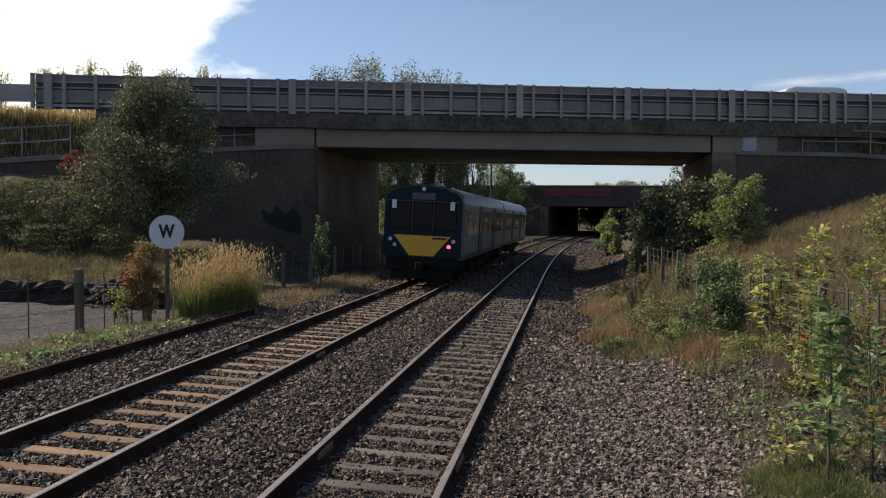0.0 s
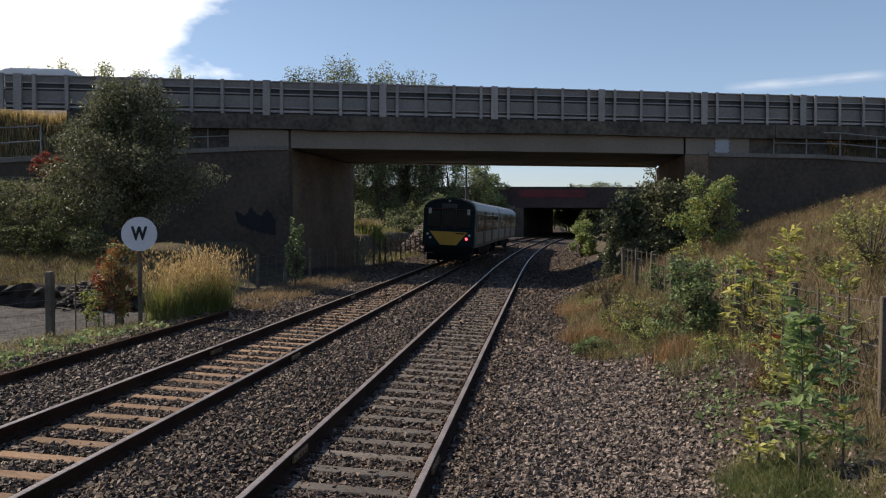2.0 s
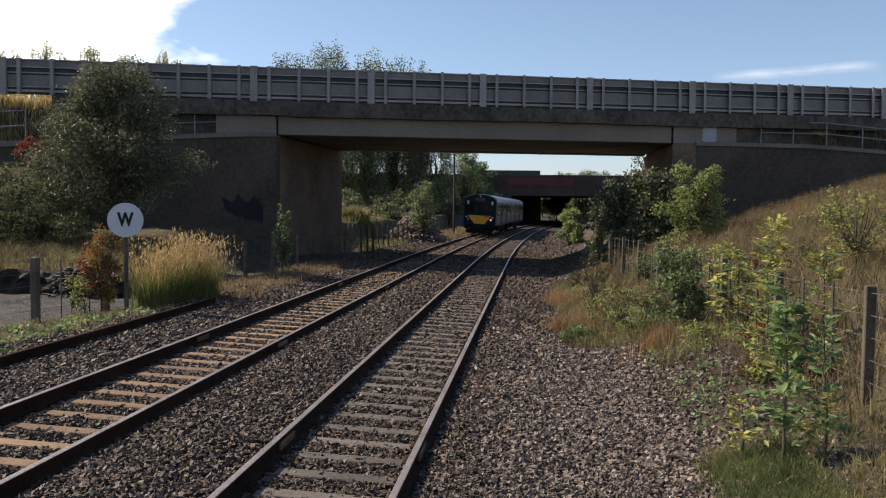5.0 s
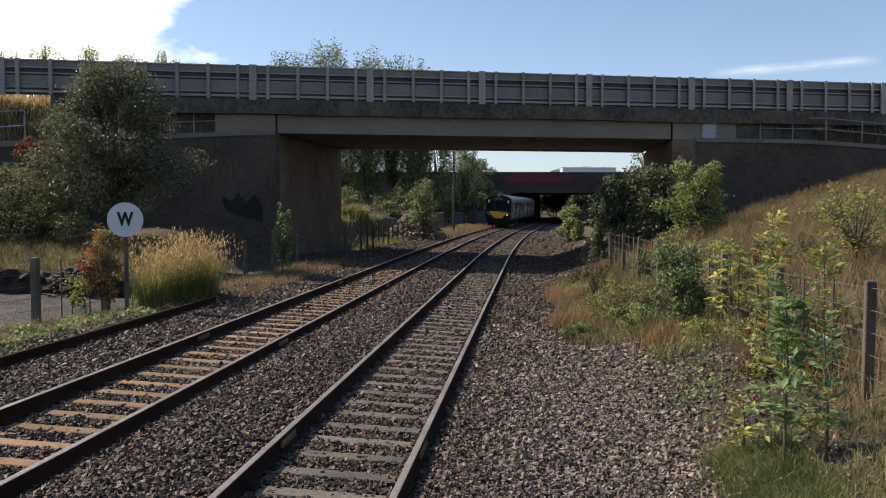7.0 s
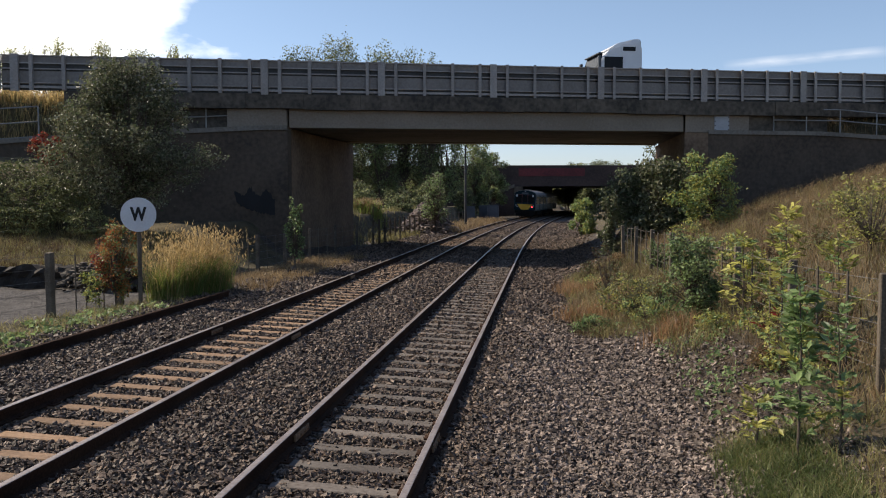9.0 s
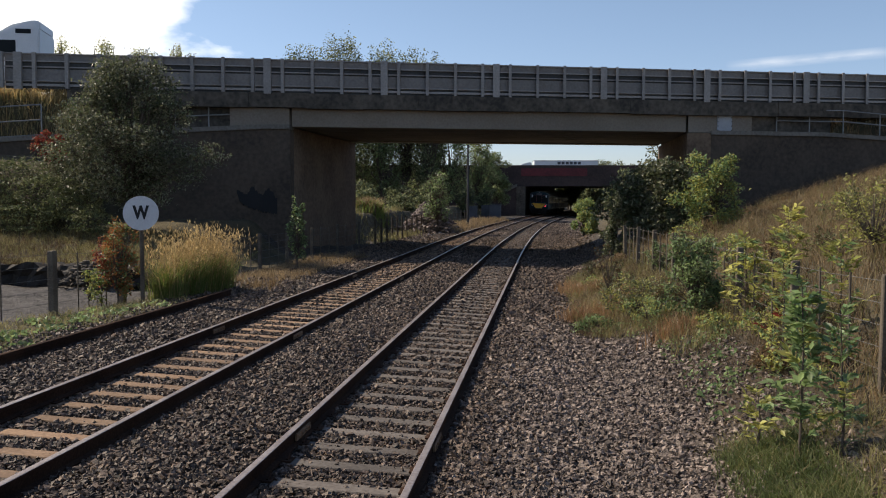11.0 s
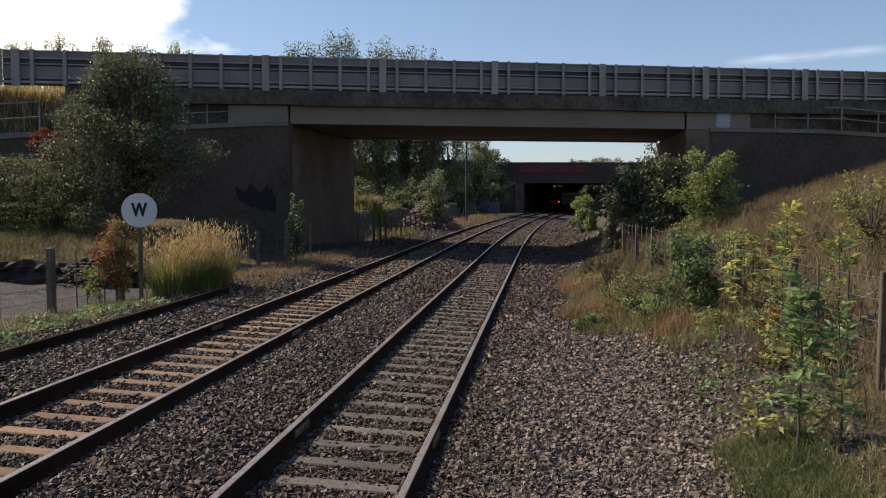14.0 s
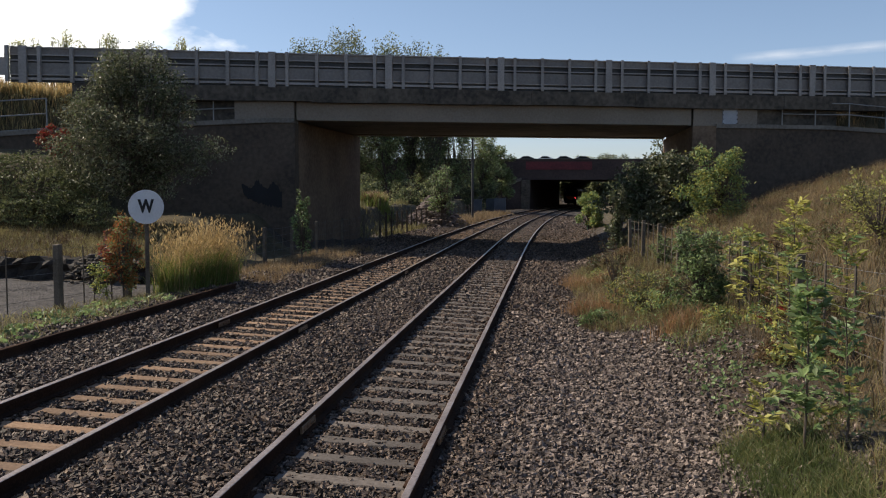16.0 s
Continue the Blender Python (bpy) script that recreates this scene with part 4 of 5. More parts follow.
def lobes(cx, cy, z0, z1, rx, ry, n, seed, top_heavy=0.0, taper=0.82):
    """Overlapping masses that fill a crown of uneven outline."""
    rr = random.Random(seed)
    out = []
    h = z1 - z0
    for i in range(n * 2):
        t = (i + 0.5) / (n * 2)
        k = math.sin(math.pi * min(taper, 0.24 + (taper - 0.24) * t)) * (1 + top_heavy * (t - 0.5))
        a = i * 2.4 + rr.uniform(-0.8, 0.8)
        q = rr.uniform(0.2, 0.85)
        f = rr.uniform(0.22, 0.45)
        out.append((cx + rx * q * k * math.cos(a), cy + ry * q * k * math.sin(a), z0 + h * (0.08 + 0.84 * t), rx * f * (0.5 + 0.5 * k), ry * f * (0.5 + 0.5 * k), max(h * rr.uniform(0.07, 0.15), 0.5 * rx * f)))
    return out


# large silvery bush before the wing wall
shrub("willow_bush", (-15.2, 30.6), lobes(-15.15, 30.6, 2.3, 7.8, 3.05, 2.3, 22, 3, taper=0.84), 34000, 0.115, LEAF_SILVER,
      "large silvery-leaved willow bush before the concrete wall", "bush", LEAF_DARK, 0.3, r=0.14, shell=0.4)
# bramble bank
shrub("bramble_thicket", (-19.5, 30.8), [(-19.8, 31.2, 2.9, 1.9, 1.3, 1.1), (-18.2, 30.5, 2.75, 1.3, 1.0, 0.8), (-17.0, 29.9, 2.35, 1.1, 0.9, 0.6), (-22, 31.6, 3.1, 2.2, 1.5, 1.1), (-15.9, 29.2, 1.8, 0.8, 0.7, 0.45), (-20.8, 30.2, 2.2, 1.5, 0.9, 0.6), (-24, 31.4, 3.2, 2, 2, 1.1), (-18.6, 29.4, 1.9, 1.3, 0.7, 0.5)], 30000, 0.10, LEAF_BRAMBLE,
      "sprawling bramble thicket on the bank", "bramble", LEAF_DARK, 0.25, r=0.04, shell=0.8)
shrub("red_shrub", (-18.7, 32.0), lobes(-18.8, 31.6, 3.9, 5.2, 0.9, 0.6, 8, 8), 2200, 0.09, LEAF_RED, "small shrub with red autumn leaves", "shrub", LEAF_BROWN, 0.35, r=0.03, shell=0.2)
shrub("autumn_shrub", (-10.05, 19.6), lobes(-10.0, 19.7, 0.2, 2.1, 0.62, 0.55, 13, 4), 3400, 0.07, LEAF_RUST, "rose shrub with rust-orange and green autumn leaves", "shrub", LEAF_GREEN, 0.4, r=0.025, seed=4, shell=0.15)
shrub("autumn_shrub", (-10.5, 19.9), lobes(-10.42, 19.9, 0.5, 1.75, 0.38, 0.4, 10, 34), 1700, 0.06, LEAF_RED, "rose shrub with bright red autumn leaves", "shrub", LEAF_RUST, 0.4, r=0.02, seed=5, shell=0.15)
shrub("yellow_shrub", (-10.45, 19.0), lobes(-10.35, 19.0, 0.15, 1.0, 0.4, 0.35, 7, 35), 900, 0.06, LEAF_YELLOW, "low yellowing weeds at the foot of the rose shrub", "shrub", LEAF_GREEN, 0.4, r=0.015, seed=6, shell=0.15)
shrub("sapling", (-8.2, 28.2), lobes(-8.2, 28.2, 0.5, 2.6, 0.4, 0.36, 9, 6), 1000, 0.11, LEAF_GREEN, "slender green sapling beside the wall", "sapling", LEAF_DARK, 0.4, r=0.025)


def rubble(name, cx, cy, rx, ry, h, n, size, material, label):
    p = np.c_[cx + rng.normal(size=n) * rx * 0.5, cy + rng.normal(size=n) * ry * 0.5]
    z = ground_z(p[:, 0], p[:, 1]) + h * np.exp(-((p[:, 0] - cx) / rx) ** 2 - ((p[:, 1] - cy) / ry) ** 2) * rng.random(n)
    ico = B()
    bmesh.ops.create_icosphere(ico, subdivisions=1, radius=1)
    iv = np.array([v.co[:] for v in ico.verts])
    fi = np.array([[v.index for v in f.verts] for f in ico.faces])
    ico.free()
    v = iv[None] * (1 + 0.4 * rng.uniform(-1, 1, (n, 12, 1))) * (size * np.exp(rng.normal(size=(n, 1, 1)) * 0.35)) * np.array([1.2, 1.0, 0.7]) + np.c_[p, z][:, None]
    tagged(arrays(name, v.reshape(-1, 3), (np.arange(n)[:, None, None] * 12 + fi[None]).reshape(-1, 3), material), label, "rubble", kind="stuff")


rubble("rubble", -12.6, 23.3, 1.0, 0.7, 0.75, 300, 0.075, CONCRETE_DIRTY, "heap of dark broken stone on the path's edge")
rubble("rubble", -8.9, 65.5, 1.7, 4.5, 2.3, 2200, 0.09, RUBBLE, "heap of broken concrete beyond the bridge")
# right side of the line
shrub("elder_bush", (5.0, 39.6), lobes(5.0, 39.6, 0.3, 4.3, 2.6, 2.1, 20, 9), 18000, 0.17, LEAF_DARK, "dense grey-green bush by the abutment", "bush", LEAF_SILVER, 0.5, r=0.12, shell=0.45)
shrub("hawthorn_bush", (2.75, 36.6), lobes(2.75, 36.4, 0.1, 2.9, 0.6, 0.7, 10, 10), 2600, 0.13, LEAF_DARK, "grey-green thin bush at the line's edge", "bush", LEAF_SILVER, 0.4, r=0.05, shell=0.3)
shrub("sallow_bush", (6.6, 35.2), lobes(6.3, 35.2, 1.5, 4.5, 1.55, 1.2, 14, 11), 5200, 0.13, LEAF_GREEN, "yellow-green sallow bush on the bank", "bush", LEAF_YELLOW, 0.4, r=0.06, shell=0.3)
shrub("hedge_bush", (2.4, 59.0), lobes(2.5, 58.5, 0.2, 2.7, 1.2, 2.2, 10, 12), 5600, 0.17, LEAF_GREEN, "sunlit green bush leaning to the line", "bush", LEAF_YELLOW, 0.25, r=0.06)
shrub("hedge_bush", (5.0, 50.5), lobes(5.0, 50.5, 0.2, 3.2, 1.5, 2.0, 10, 22), 4200, 0.17, LEAF_DARK, "dark green bush in the shade behind the abutment", "bush", LEAF_GREEN, 0.2, r=0.06)
shrub("bare_shrub", (1.5, 20.9), lobes(1.35, 20.9, 0.6, 1.6, 0.28, 0.25, 6, 13), 260, 0.06, LEAF_BROWN, "nearly bare brown twiggy shrub", "shrub", LEAF_DARK, 0.4, r=0.02, shell=0.2)
shrub("dogwood_shrub", (2.7, 16.6), lobes(2.7, 16.6, 0.3, 1.95, 0.72, 0.6, 14, 14), 4200, 0.075, LEAF_GREEN, "dark-leaved shrub beside the fence", "shrub", LEAF_DARK, 0.35, r=0.03, shell=0.3)
shrub("bramble_clump", (1.95, 19.2), lobes(1.95, 19.2, 0.05, 0.95, 0.8, 0.7, 9, 24), 2000, 0.065, LEAF_BRAMBLE, "low tangled olive bramble", "bramble", LEAF_YELLOW, 0.3, r=0.015, shell=0.3)
shrub("bramble_clump", (1.0, 18.4), lobes(1.0, 18.4, -0.2, 0.15, 0.6, 0.35, 6, 25), 900, 0.06, LEAF_GREEN, "low green weeds spreading over the gravel's edge", "weeds", LEAF_DARK, 0.2, r=0.008, shell=0.3)
shrub("thorn_bush", (6.5, 18.5), lobes(6.5, 18.5, 1.5, 3.1, 1.0, 1.0, 9, 18), 1300, 0.085, LEAF_YELLOW, "straggling yellow-leaved bush on the grassy bank", "bush", GRASS_OLIVE, 0.4, r=0.03, shell=0.3)
shrub("thorn_bush", (8.4, 25.5), lobes(8.4, 25.5, 1.7, 2.9, 1.1, 1.0, 8, 19), 1200, 0.09, LEAF_BRAMBLE, "straggling olive bush on the grassy bank", "bush", LEAF_YELLOW, 0.3, r=0.03, shell=0.3)


rv = random.Random(21)
for i in range(30):
    y = rv.uniform(16.5, 33) if i < 22 else rv.uniform(11, 16)
    x = rv.uniform(gravel_edge(y) + 0.9, 3.6) if i < 14 else rv.uniform(4.2, 4.6 + y * 0.22) if i < 22 else rv.uniform(2.7, 4.4)
    g = float(ground_z(x, y))
    hgt, wid = rv.uniform(0.25, 0.75), rv.uniform(0.3, 0.65)
    m1, m2, lab = rv.choice(((LEAF_GREEN, LEAF_YELLOW, "low green bramble clump in dry grass"), (LEAF_BRAMBLE, LEAF_BROWN, "browning bramble clump in dry grass"), (LEAF_YELLOW, LEAF_GREEN, "low yellow-green weed clump"), (LEAF_BROWN, GRASS_DRY, "rust-brown dock clump in dry grass")))
    shrub("weed_clump", (x, y), lobes(x, y, g, g + hgt, wid, wid, 6, 200 + i), int(400 + 700 * wid), 0.06, m1, lab, "weeds", m2, 0.4, r=0.012, shell=0.2, group="weed clumps on the bank", seed=i)


for i, (x, y, hh, wid) in enumerate(((3.7, 16.8, 1.3, 0.45), (4.2, 20.5, 1.2, 0.55), (3.2, 25.5, 1.0, 0.55), (4.6, 29.5, 1.3, 0.7))):
    g = float(ground_z(x, y))
    m1, m2 = ((LEAF_YELLOW, LEAF_GREEN), (LEAF_GREEN, LEAF_YELLOW), (LEAF_GREEN, LEAF_BRAMBLE))[i % 3]
    shrub("fence_shrub", (x, y), lobes(x, y, g + 0.1, g + hh, wid, wid, 8, 300 + i), int(500 + 700 * wid), 0.075, m1, "leafy yellow-green shrub growing by the fence", "shrub", m2, 0.4, r=0.018, shell=0.2, group="shrubs by the fence", seed=i)


def pinnate_plant(name, base, height, sprays, seed, label, leaf=0.075, reach=0.25, yellow=0.2, red=0.0):
    """A straight stem with rising sprays of paired leaflets."""
    rr = random.Random(seed)
    base = (base[0], base[1], float(ground_z(*base)))
    t = empty(name, base)
    bm = B()
    rod(bm, (0, 0, -0.1), (0.02, 0, height * 0.55), 0.014, 0.010, sides=6)
    rod(bm, (0.02, 0, height * 0.55), (0.0, 0.02, height), 0.010, 0.004, sides=6)
    part("stem", bm, BARK, t)
    for i in range(sprays):
        z = height * (0.12 + 0.88 * (i / sprays) ** 0.85)
        a = i * 2.4 + rr.uniform(-0.5, 0.5)
        ln = reach * (1.15 - 0.75 * z / height) * rr.uniform(0.7, 1.25)
        d = Vector((math.cos(a), math.sin(a), rr.uniform(-0.1, 1.3)))
        p0 = Vector((0.01, 0.01, z + rr.uniform(-0.05, 0.05)))
        p1 = p0 + d.normalized() * ln * 1.15
        sp = B()
        rod(sp, p0, p1, 0.004, 0.002, sides=4)
        side = d.cross(Vector((0, 0, 1))).normalized()
        for k in range(7):
            q = p0.lerp(p1, 0.25 + 0.75 * k / 6)
            for sg in ((-1, 1) if k < 6 else (0,)):
                ax = (side * sg * 0.8 + d * 0.6 + Vector((rr.uniform(-0.3, 0.3), rr.uniform(-0.3, 0.3), rr.uniform(-0.7, 0.3)))).normalized()
                ll = leaf * rr.uniform(0.6, 1.5)
                wv = ax.cross(Vector((rr.uniform(-1, 1), rr.uniform(-1, 1), 1))).normalized()
                up_ = wv.cross(ax)
                a0 = sp.verts.new(q)
                a1 = sp.verts.new(q + ax * ll * 0.45 + wv * ll * 0.21 + up_ * ll * 0.05)
                a2 = sp.verts.new(q + ax * ll)
                a3 = sp.verts.new(q + ax * ll * 0.45 - wv * ll * 0.21 + up_ * ll * 0.05)
                sp.faces.new((a0, a1, a2)), sp.faces.new((a0, a2, a3))
        part("leaf_spray", sp, LEAF_RED if rr.random() < red else LEAF_YELLOW if rr.random() < yellow else LEAF_GREEN, t)
    tagged(t, label, "plant", "young ash plants at the gravel's edge")


pinnate_plant("ash_seedling", (2.3, 8.25), 1.62, 42, 1, "tall slender green ash seedling", leaf=0.105, yellow=0.08)
pinnate_plant("ash_seedling", (2.87, 8.97), 1.05, 17, 2, "slender green ash seedling", leaf=0.085, yellow=0.1)
pinnate_plant("ash_seedling", (2.05, 8.75), 0.6, 13, 3, "small yellowing ash seedling", leaf=0.08, yellow=0.9)
pinnate_plant("ash_seedling", (2.62, 8.1), 0.7, 12, 6, "small leafy ash seedling", leaf=0.075, yellow=0.3)
pinnate_plant("young_ash", (3.65, 13.9), 1.95, 40, 7, "yellowing young ash by the fence", leaf=0.12, reach=0.42, yellow=0.8)
pinnate_plant("young_ash", (3.3, 15.2), 1.5, 30, 8, "yellowing young ash by the fence", leaf=0.12, reach=0.45, yellow=0.85)
pinnate_plant("young_ash", (3.15, 12.2), 1.3, 26, 9, "yellowing young ash with some red leaves", leaf=0.08, reach=0.32, yellow=0.6, red=0.06)
pinnate_plant("young_ash", (4.1, 12.9), 1.5, 26, 10, "yellowing young ash by the fence", leaf=0.11, reach=0.4, yellow=0.75)


def tree(x, y, zb, zt, rx, n, size, seed, label, material=LEAF_TREE, second=LEAF_DARK, low=0.3, group="trees beyond the bridge", r=0.2, lob=14, taper=0.82):
    shrub("tree", (x, y, zb), lobes(x, y, zb + (zt - zb) * low, zt, rx, rx, lob, seed, 0.0, taper), n, size, material, label, "tree", second, 0.4, r=r, shell=0.35, group=group, seed=seed)


# trees seen under and over the bridge
for i, (x, y, zt, rx) in enumerate(((-9.0, 116, 11.5, 2.9), (-12.6, 112, 13, 3.0), (-16.4, 116, 14, 3.2), (-20.5, 110, 13, 3.2), (-24.6, 114, 14, 3.4), (-29, 108, 13, 3.4), (-7.4, 124, 9.5, 2.4))):
    tree(x, y, 0.3, zt, rx, 7000, 0.27, 30 + i, "tall olive-green tree with a bare lower trunk", second=LEAF_GREEN, low=0.18, r=0.13)
for i, (x, y, zt, rx) in enumerate(((-28.5, 108, 22.6, 3.4), (-25.4, 110, 23.6, 3.1), (-21.4, 112, 22.6, 3.1), (-18.0, 112, 22.2, 3.1), (-14.8, 110, 21.2, 2.7), (-32.0, 108, 21.4, 2.2))):
    tree(x, y, 0.3, zt, rx, 7500, 0.29, 50 + i, "tall tree whose crown shows over the parapet", second=LEAF_DARK, low=0.15, taper=0.7, r=0.11, lob=24)
for i, (x, y, zt, rx) in enumerate(((-36, 57, 13.4, 1.7), (-33, 57, 13.6, 1.5), (-30.4, 58, 13.6, 1.4), (-28.0, 58, 13.1, 1.2), (-25.0, 58, 13.0, 1.0), (-41, 57, 13.6, 2.2))):
    tree(x, y, 3.0, zt, rx, 4200, 0.13, 60 + i, "thin-crowned tree behind the road", LEAF_YELLOW, LEAF_TREE, low=0.5, taper=0.72)
for i, (x, y, zt, rx) in enumerate(((-9.6, 104, 4.2, 1.9), (-13.2, 100, 4.6, 2.2), (-17.0, 102, 4.2, 2.3), (-21, 98, 4.8, 2.4), (-24.5, 98, 4.6, 2.2), (-7.6, 110, 3.8, 1.7), (-27, 94, 5.0, 2.4), (-12.6, 76, 3.0, 1.7), (-15.6, 73, 3.5, 2.1), (-19.4, 71, 4.0, 2.3), (-11.4, 83, 3.0, 1.6), (-23, 70, 4.0, 2.3))):
    tree(x, y, 0.3, zt, rx, 2600, 0.26, 130 + i, "rounded olive bush at the foot of the trees", LEAF_DARK, LEAF_TREE, low=0.03)
tree(-7.75, 62.0, 0.3, 4.6, 1.3, 3000, 0.15, 71, "sunlit pale green tree at the fence", LEAF_GREEN, LEAF_SILVER, low=0.15, r=0.08)
tree(8.3, 62.0, 0.5, 8.2, 2.4, 4200, 0.22, 72, "green tree beyond the abutment", low=0.1)
tree(10.5, 55.0, 1.0, 7.2, 2.2, 3200, 0.22, 73, "green tree beyond the abutment", low=0.1)
for i, (x, y, zt, rx) in enumerate(((9.0, 96, 6.0, 3.0), (8.5, 80, 4.6, 2.2), (13, 108, 7, 3.2), (6.0, 71, 3.6, 1.8))):
    tree(x, y, 0.3, zt, rx, 2600, 0.3, 80 + i, "rounded green bush on the cutting's edge", low=0.08)
for i, (x, y, zt, rx) in enumerate(((5, 192, 7.0, 3.5), (9.5, 200, 6.0, 3.5), (13, 212, 8, 4), (20, 205, 8, 4), (2.0, 205, 8.5, 4), (8, 230, 12.4, 5), (14, 235, 13.2, 5), (20, 240, 12.6, 5), (24, 200, 9, 5), (5, 215, 7, 4.5))):
    tree(x, y, 0.3, zt, rx, 5000, 0.5, 90 + i, "distant green tree beyond the far bridge", low=0.12, group="distant trees")


def grass(name, pts, height, width, material, label, lean=0.25, toward=(0, 0), category="grass"):
    h = height * (0.55 + 0.9 * rng.random(len(pts)))
    v, f = blades(on_ground(pts) - np.array([0, 0, 0.02]), h, width, lean, toward)
    tagged(arrays(name, v, f, material), label, category, kind="stuff")


def clumped(n, x0, x1, y0, y1, clump=14, spread=0.16):
    c = scatter(max(1, n // clump), x0, x1, y0, y1)
    p = np.repeat(c, clump, axis=0)
    return p + rng.normal(size=p.shape) * spread


# golden reeds by the whistle board
def reeds():
    c = np.c_[rng.uniform(-9.4, -8.75, 260), rng.uniform(19.9, 22.6, 260)]
    c[:, 0] += (c[:, 1] - 20) * 0.15
    tall = np.repeat(np.clip(1.6 - 0.2 * np.abs(c[:, 1] - 21.3) - 0.6 * rng.random(260) ** 2, 0.5, 1.6), 16)
    p = np.repeat(c, 16, axis=0) + rng.normal(size=(260 * 16, 2)) * 0.11
    v, f = blades(on_ground(p), tall * rng.uniform(0.45, 0.85, len(p)), 0.012, 0.38)
    tagged(arrays("tall_grass", v, f, GRASS_TALL), "tall green grass with golden heads", "tall grass", kind="stuff")
    pick = rng.random(len(p)) < 0.24
    p2 = p[pick]
    v, f = blades(on_ground(p2), tall[pick] * rng.uniform(0.75, 1.22, len(p2)), 0.010, 0.24, (0.1, 0))
    tips = v.reshape(-1, 5, 3)[:, 4]
    plume = np.repeat(tips, 4, axis=0) + rng.normal(size=(len(tips) * 4, 3)) * np.array([0.018, 0.018, 0.09]) - np.array([0, 0, 0.06])
    lv, lf = leaf_points(plume, 0.10, up=2.5, slim=0.22, face=0)
    tagged(arrays("seed_heads", v, f, GRASS_GOLD), "golden ripe grass stalks", "tall grass", kind="stuff")
    tagged(arrays("seed_heads", lv, lf, GRASS_GOLD), "golden feathery grass heads", "tall grass", kind="stuff")


reeds()


def side_mask(p, keep):
    return p[keep(p[:, 0], p[:, 1])]


def verge_grass():
    # dry bank beyond the fence
    p = clumped(26000, 3.3, 16, 8, 41)
    u, w = uw(p[:, 0], p[:, 1])
    p = p[w < wall_line(u) - 0.2]
    grass("bank_grass", p, 0.44, 0.012, GRASS_DRY, "long dry brown grass on the bank", 0.45)
    p = clumped(16000, 3.3, 16, 8, 41)
    u, w = uw(p[:, 0], p[:, 1])
    grass("bank_grass", p[w < wall_line(u) - 0.2], 0.36, 0.013, GRASS_OLIVE, "olive tufts among the dry grass", 0.45)
    # verge between gravel and fence
    p = clumped(15000, 0.3, 3.5, 7, 34, spread=0.16)
    p = p[(p[:, 0] > gravel_edge(p[:, 1]) + 0.25) & ((p[:, 1] > 15.5) | (p[:, 0] > 3.0) | (rng.random(len(p)) < 0.15))]
    grass("verge_grass", p, 0.17, 0.010, GRASS_DRY, "short dry tangled grass on the verge", 0.6)
    p = clumped(7000, 0.3, 3.5, 14, 34, spread=0.14)
    p = p[p[:, 0] > gravel_edge(p[:, 1]) + 0.2]
    grass("verge_grass", p, 0.3, 0.014, GRASS_OLIVE, "olive tufts on the verge", 0.5)
    p = clumped(1600, 1.8, 3.4, 6.6, 9.3, spread=0.1)
    grass("verge_grass", p, 0.18, 0.009, GRASS_OLIVE, "straw-coloured blades among the green grass", 0.7)
    p = clumped(4200, 1.75, 2.45, 6.6, 8.9, spread=0.09)
    grass("verge_grass", p, 0.16, 0.009, GRASS_GREEN, "soft green grass at the gravel's edge", 0.5)
    c = np.repeat(np.array([(0.7, 26.4), (0.95, 25.6), (0.75, 20.4), (1.55, 21.2), (1.2, 20.2), (1.5, 26.0), (1.9, 22.6), (2.2, 15.6)]), 240, axis=0)
    grass("verge_grass", c + rng.normal(size=c.shape) * 0.22, 0.40, 0.012, LEAF_TUFT, "rust-orange dead tufts at the gravel's edge", 0.4)
    p = clumped(9000, 0.3, 3.6, 15.5, 34, spread=0.18)
    grass("dead_thatch", p[p[:, 0] > gravel_edge(p[:, 1]) + 0.2], 0.22, 0.011, GRASS_DEAD, "dark dead grass tangled on the verge", 0.9)
    p = clumped(14000, 3.3, 16, 8, 41, spread=0.3)
    u, w = uw(p[:, 0], p[:, 1])
    grass("dead_thatch", p[w < wall_line(u) - 0.2], 0.4, 0.013, GRASS_DEAD, "dark dead stems among the bank grass", 0.6)
    # dead stems and thatch on the bare soil
    p = clumped(5200, 1.8, 3.4, 9, 15.5, clump=9, spread=0.2)
    grass("dead_thatch", p, 0.07, 0.008, GRASS_DEAD, "flattened brown dead grass on bare soil", 1.6)
    p = np.c_[rng.uniform(-13.4, -12.0, 1400), rng.uniform(60.5, 63.5, 1400)]
    grass("tall_grass", p, 0.9, 0.05, GRASS_DRY, "tall golden grass beyond the abutment", 0.25, category="tall grass")
    grass("tall_grass", p + rng.normal(size=p.shape) * 0.3, 0.8, 0.06, GRASS_TALL, "tall green grass beyond the abutment", 0.3, category="tall grass")
    # field and banks on the other side
    p = clumped(16000, -26, -11.5, 24, 31)
    grass("field_grass", p, 0.22, 0.018, GRASS_OLIVE, "short olive grass of the rough field", 0.5)
    p = clumped(9000, -26, -11.5, 24, 31, clump=40, spread=0.3)
    grass("field_grass", p, 0.26, 0.018, GRASS_DEAD, "dark tufts in the rough field", 0.6)
    p = clumped(5000, -11.8, -8.3, 9, 20, spread=0.12)
    p = p[(p[:, 0] > -10.6) | (p[:, 1] < 15)]
    grass("cess_grass", p, 0.15, 0.014, GRASS_OLIVE, "weedy grass beside the spare rail", 0.6)
    p = clumped(4000, -9.4, -7.4, 22.5, 36, spread=0.12)
    grass("cess_grass", p, 0.24, 0.014, GRASS_DRY, "dry weeds along the fence", 0.5)
    # road embankment above the wing wall
    us = rng.uniform(-28, -7, 9000)
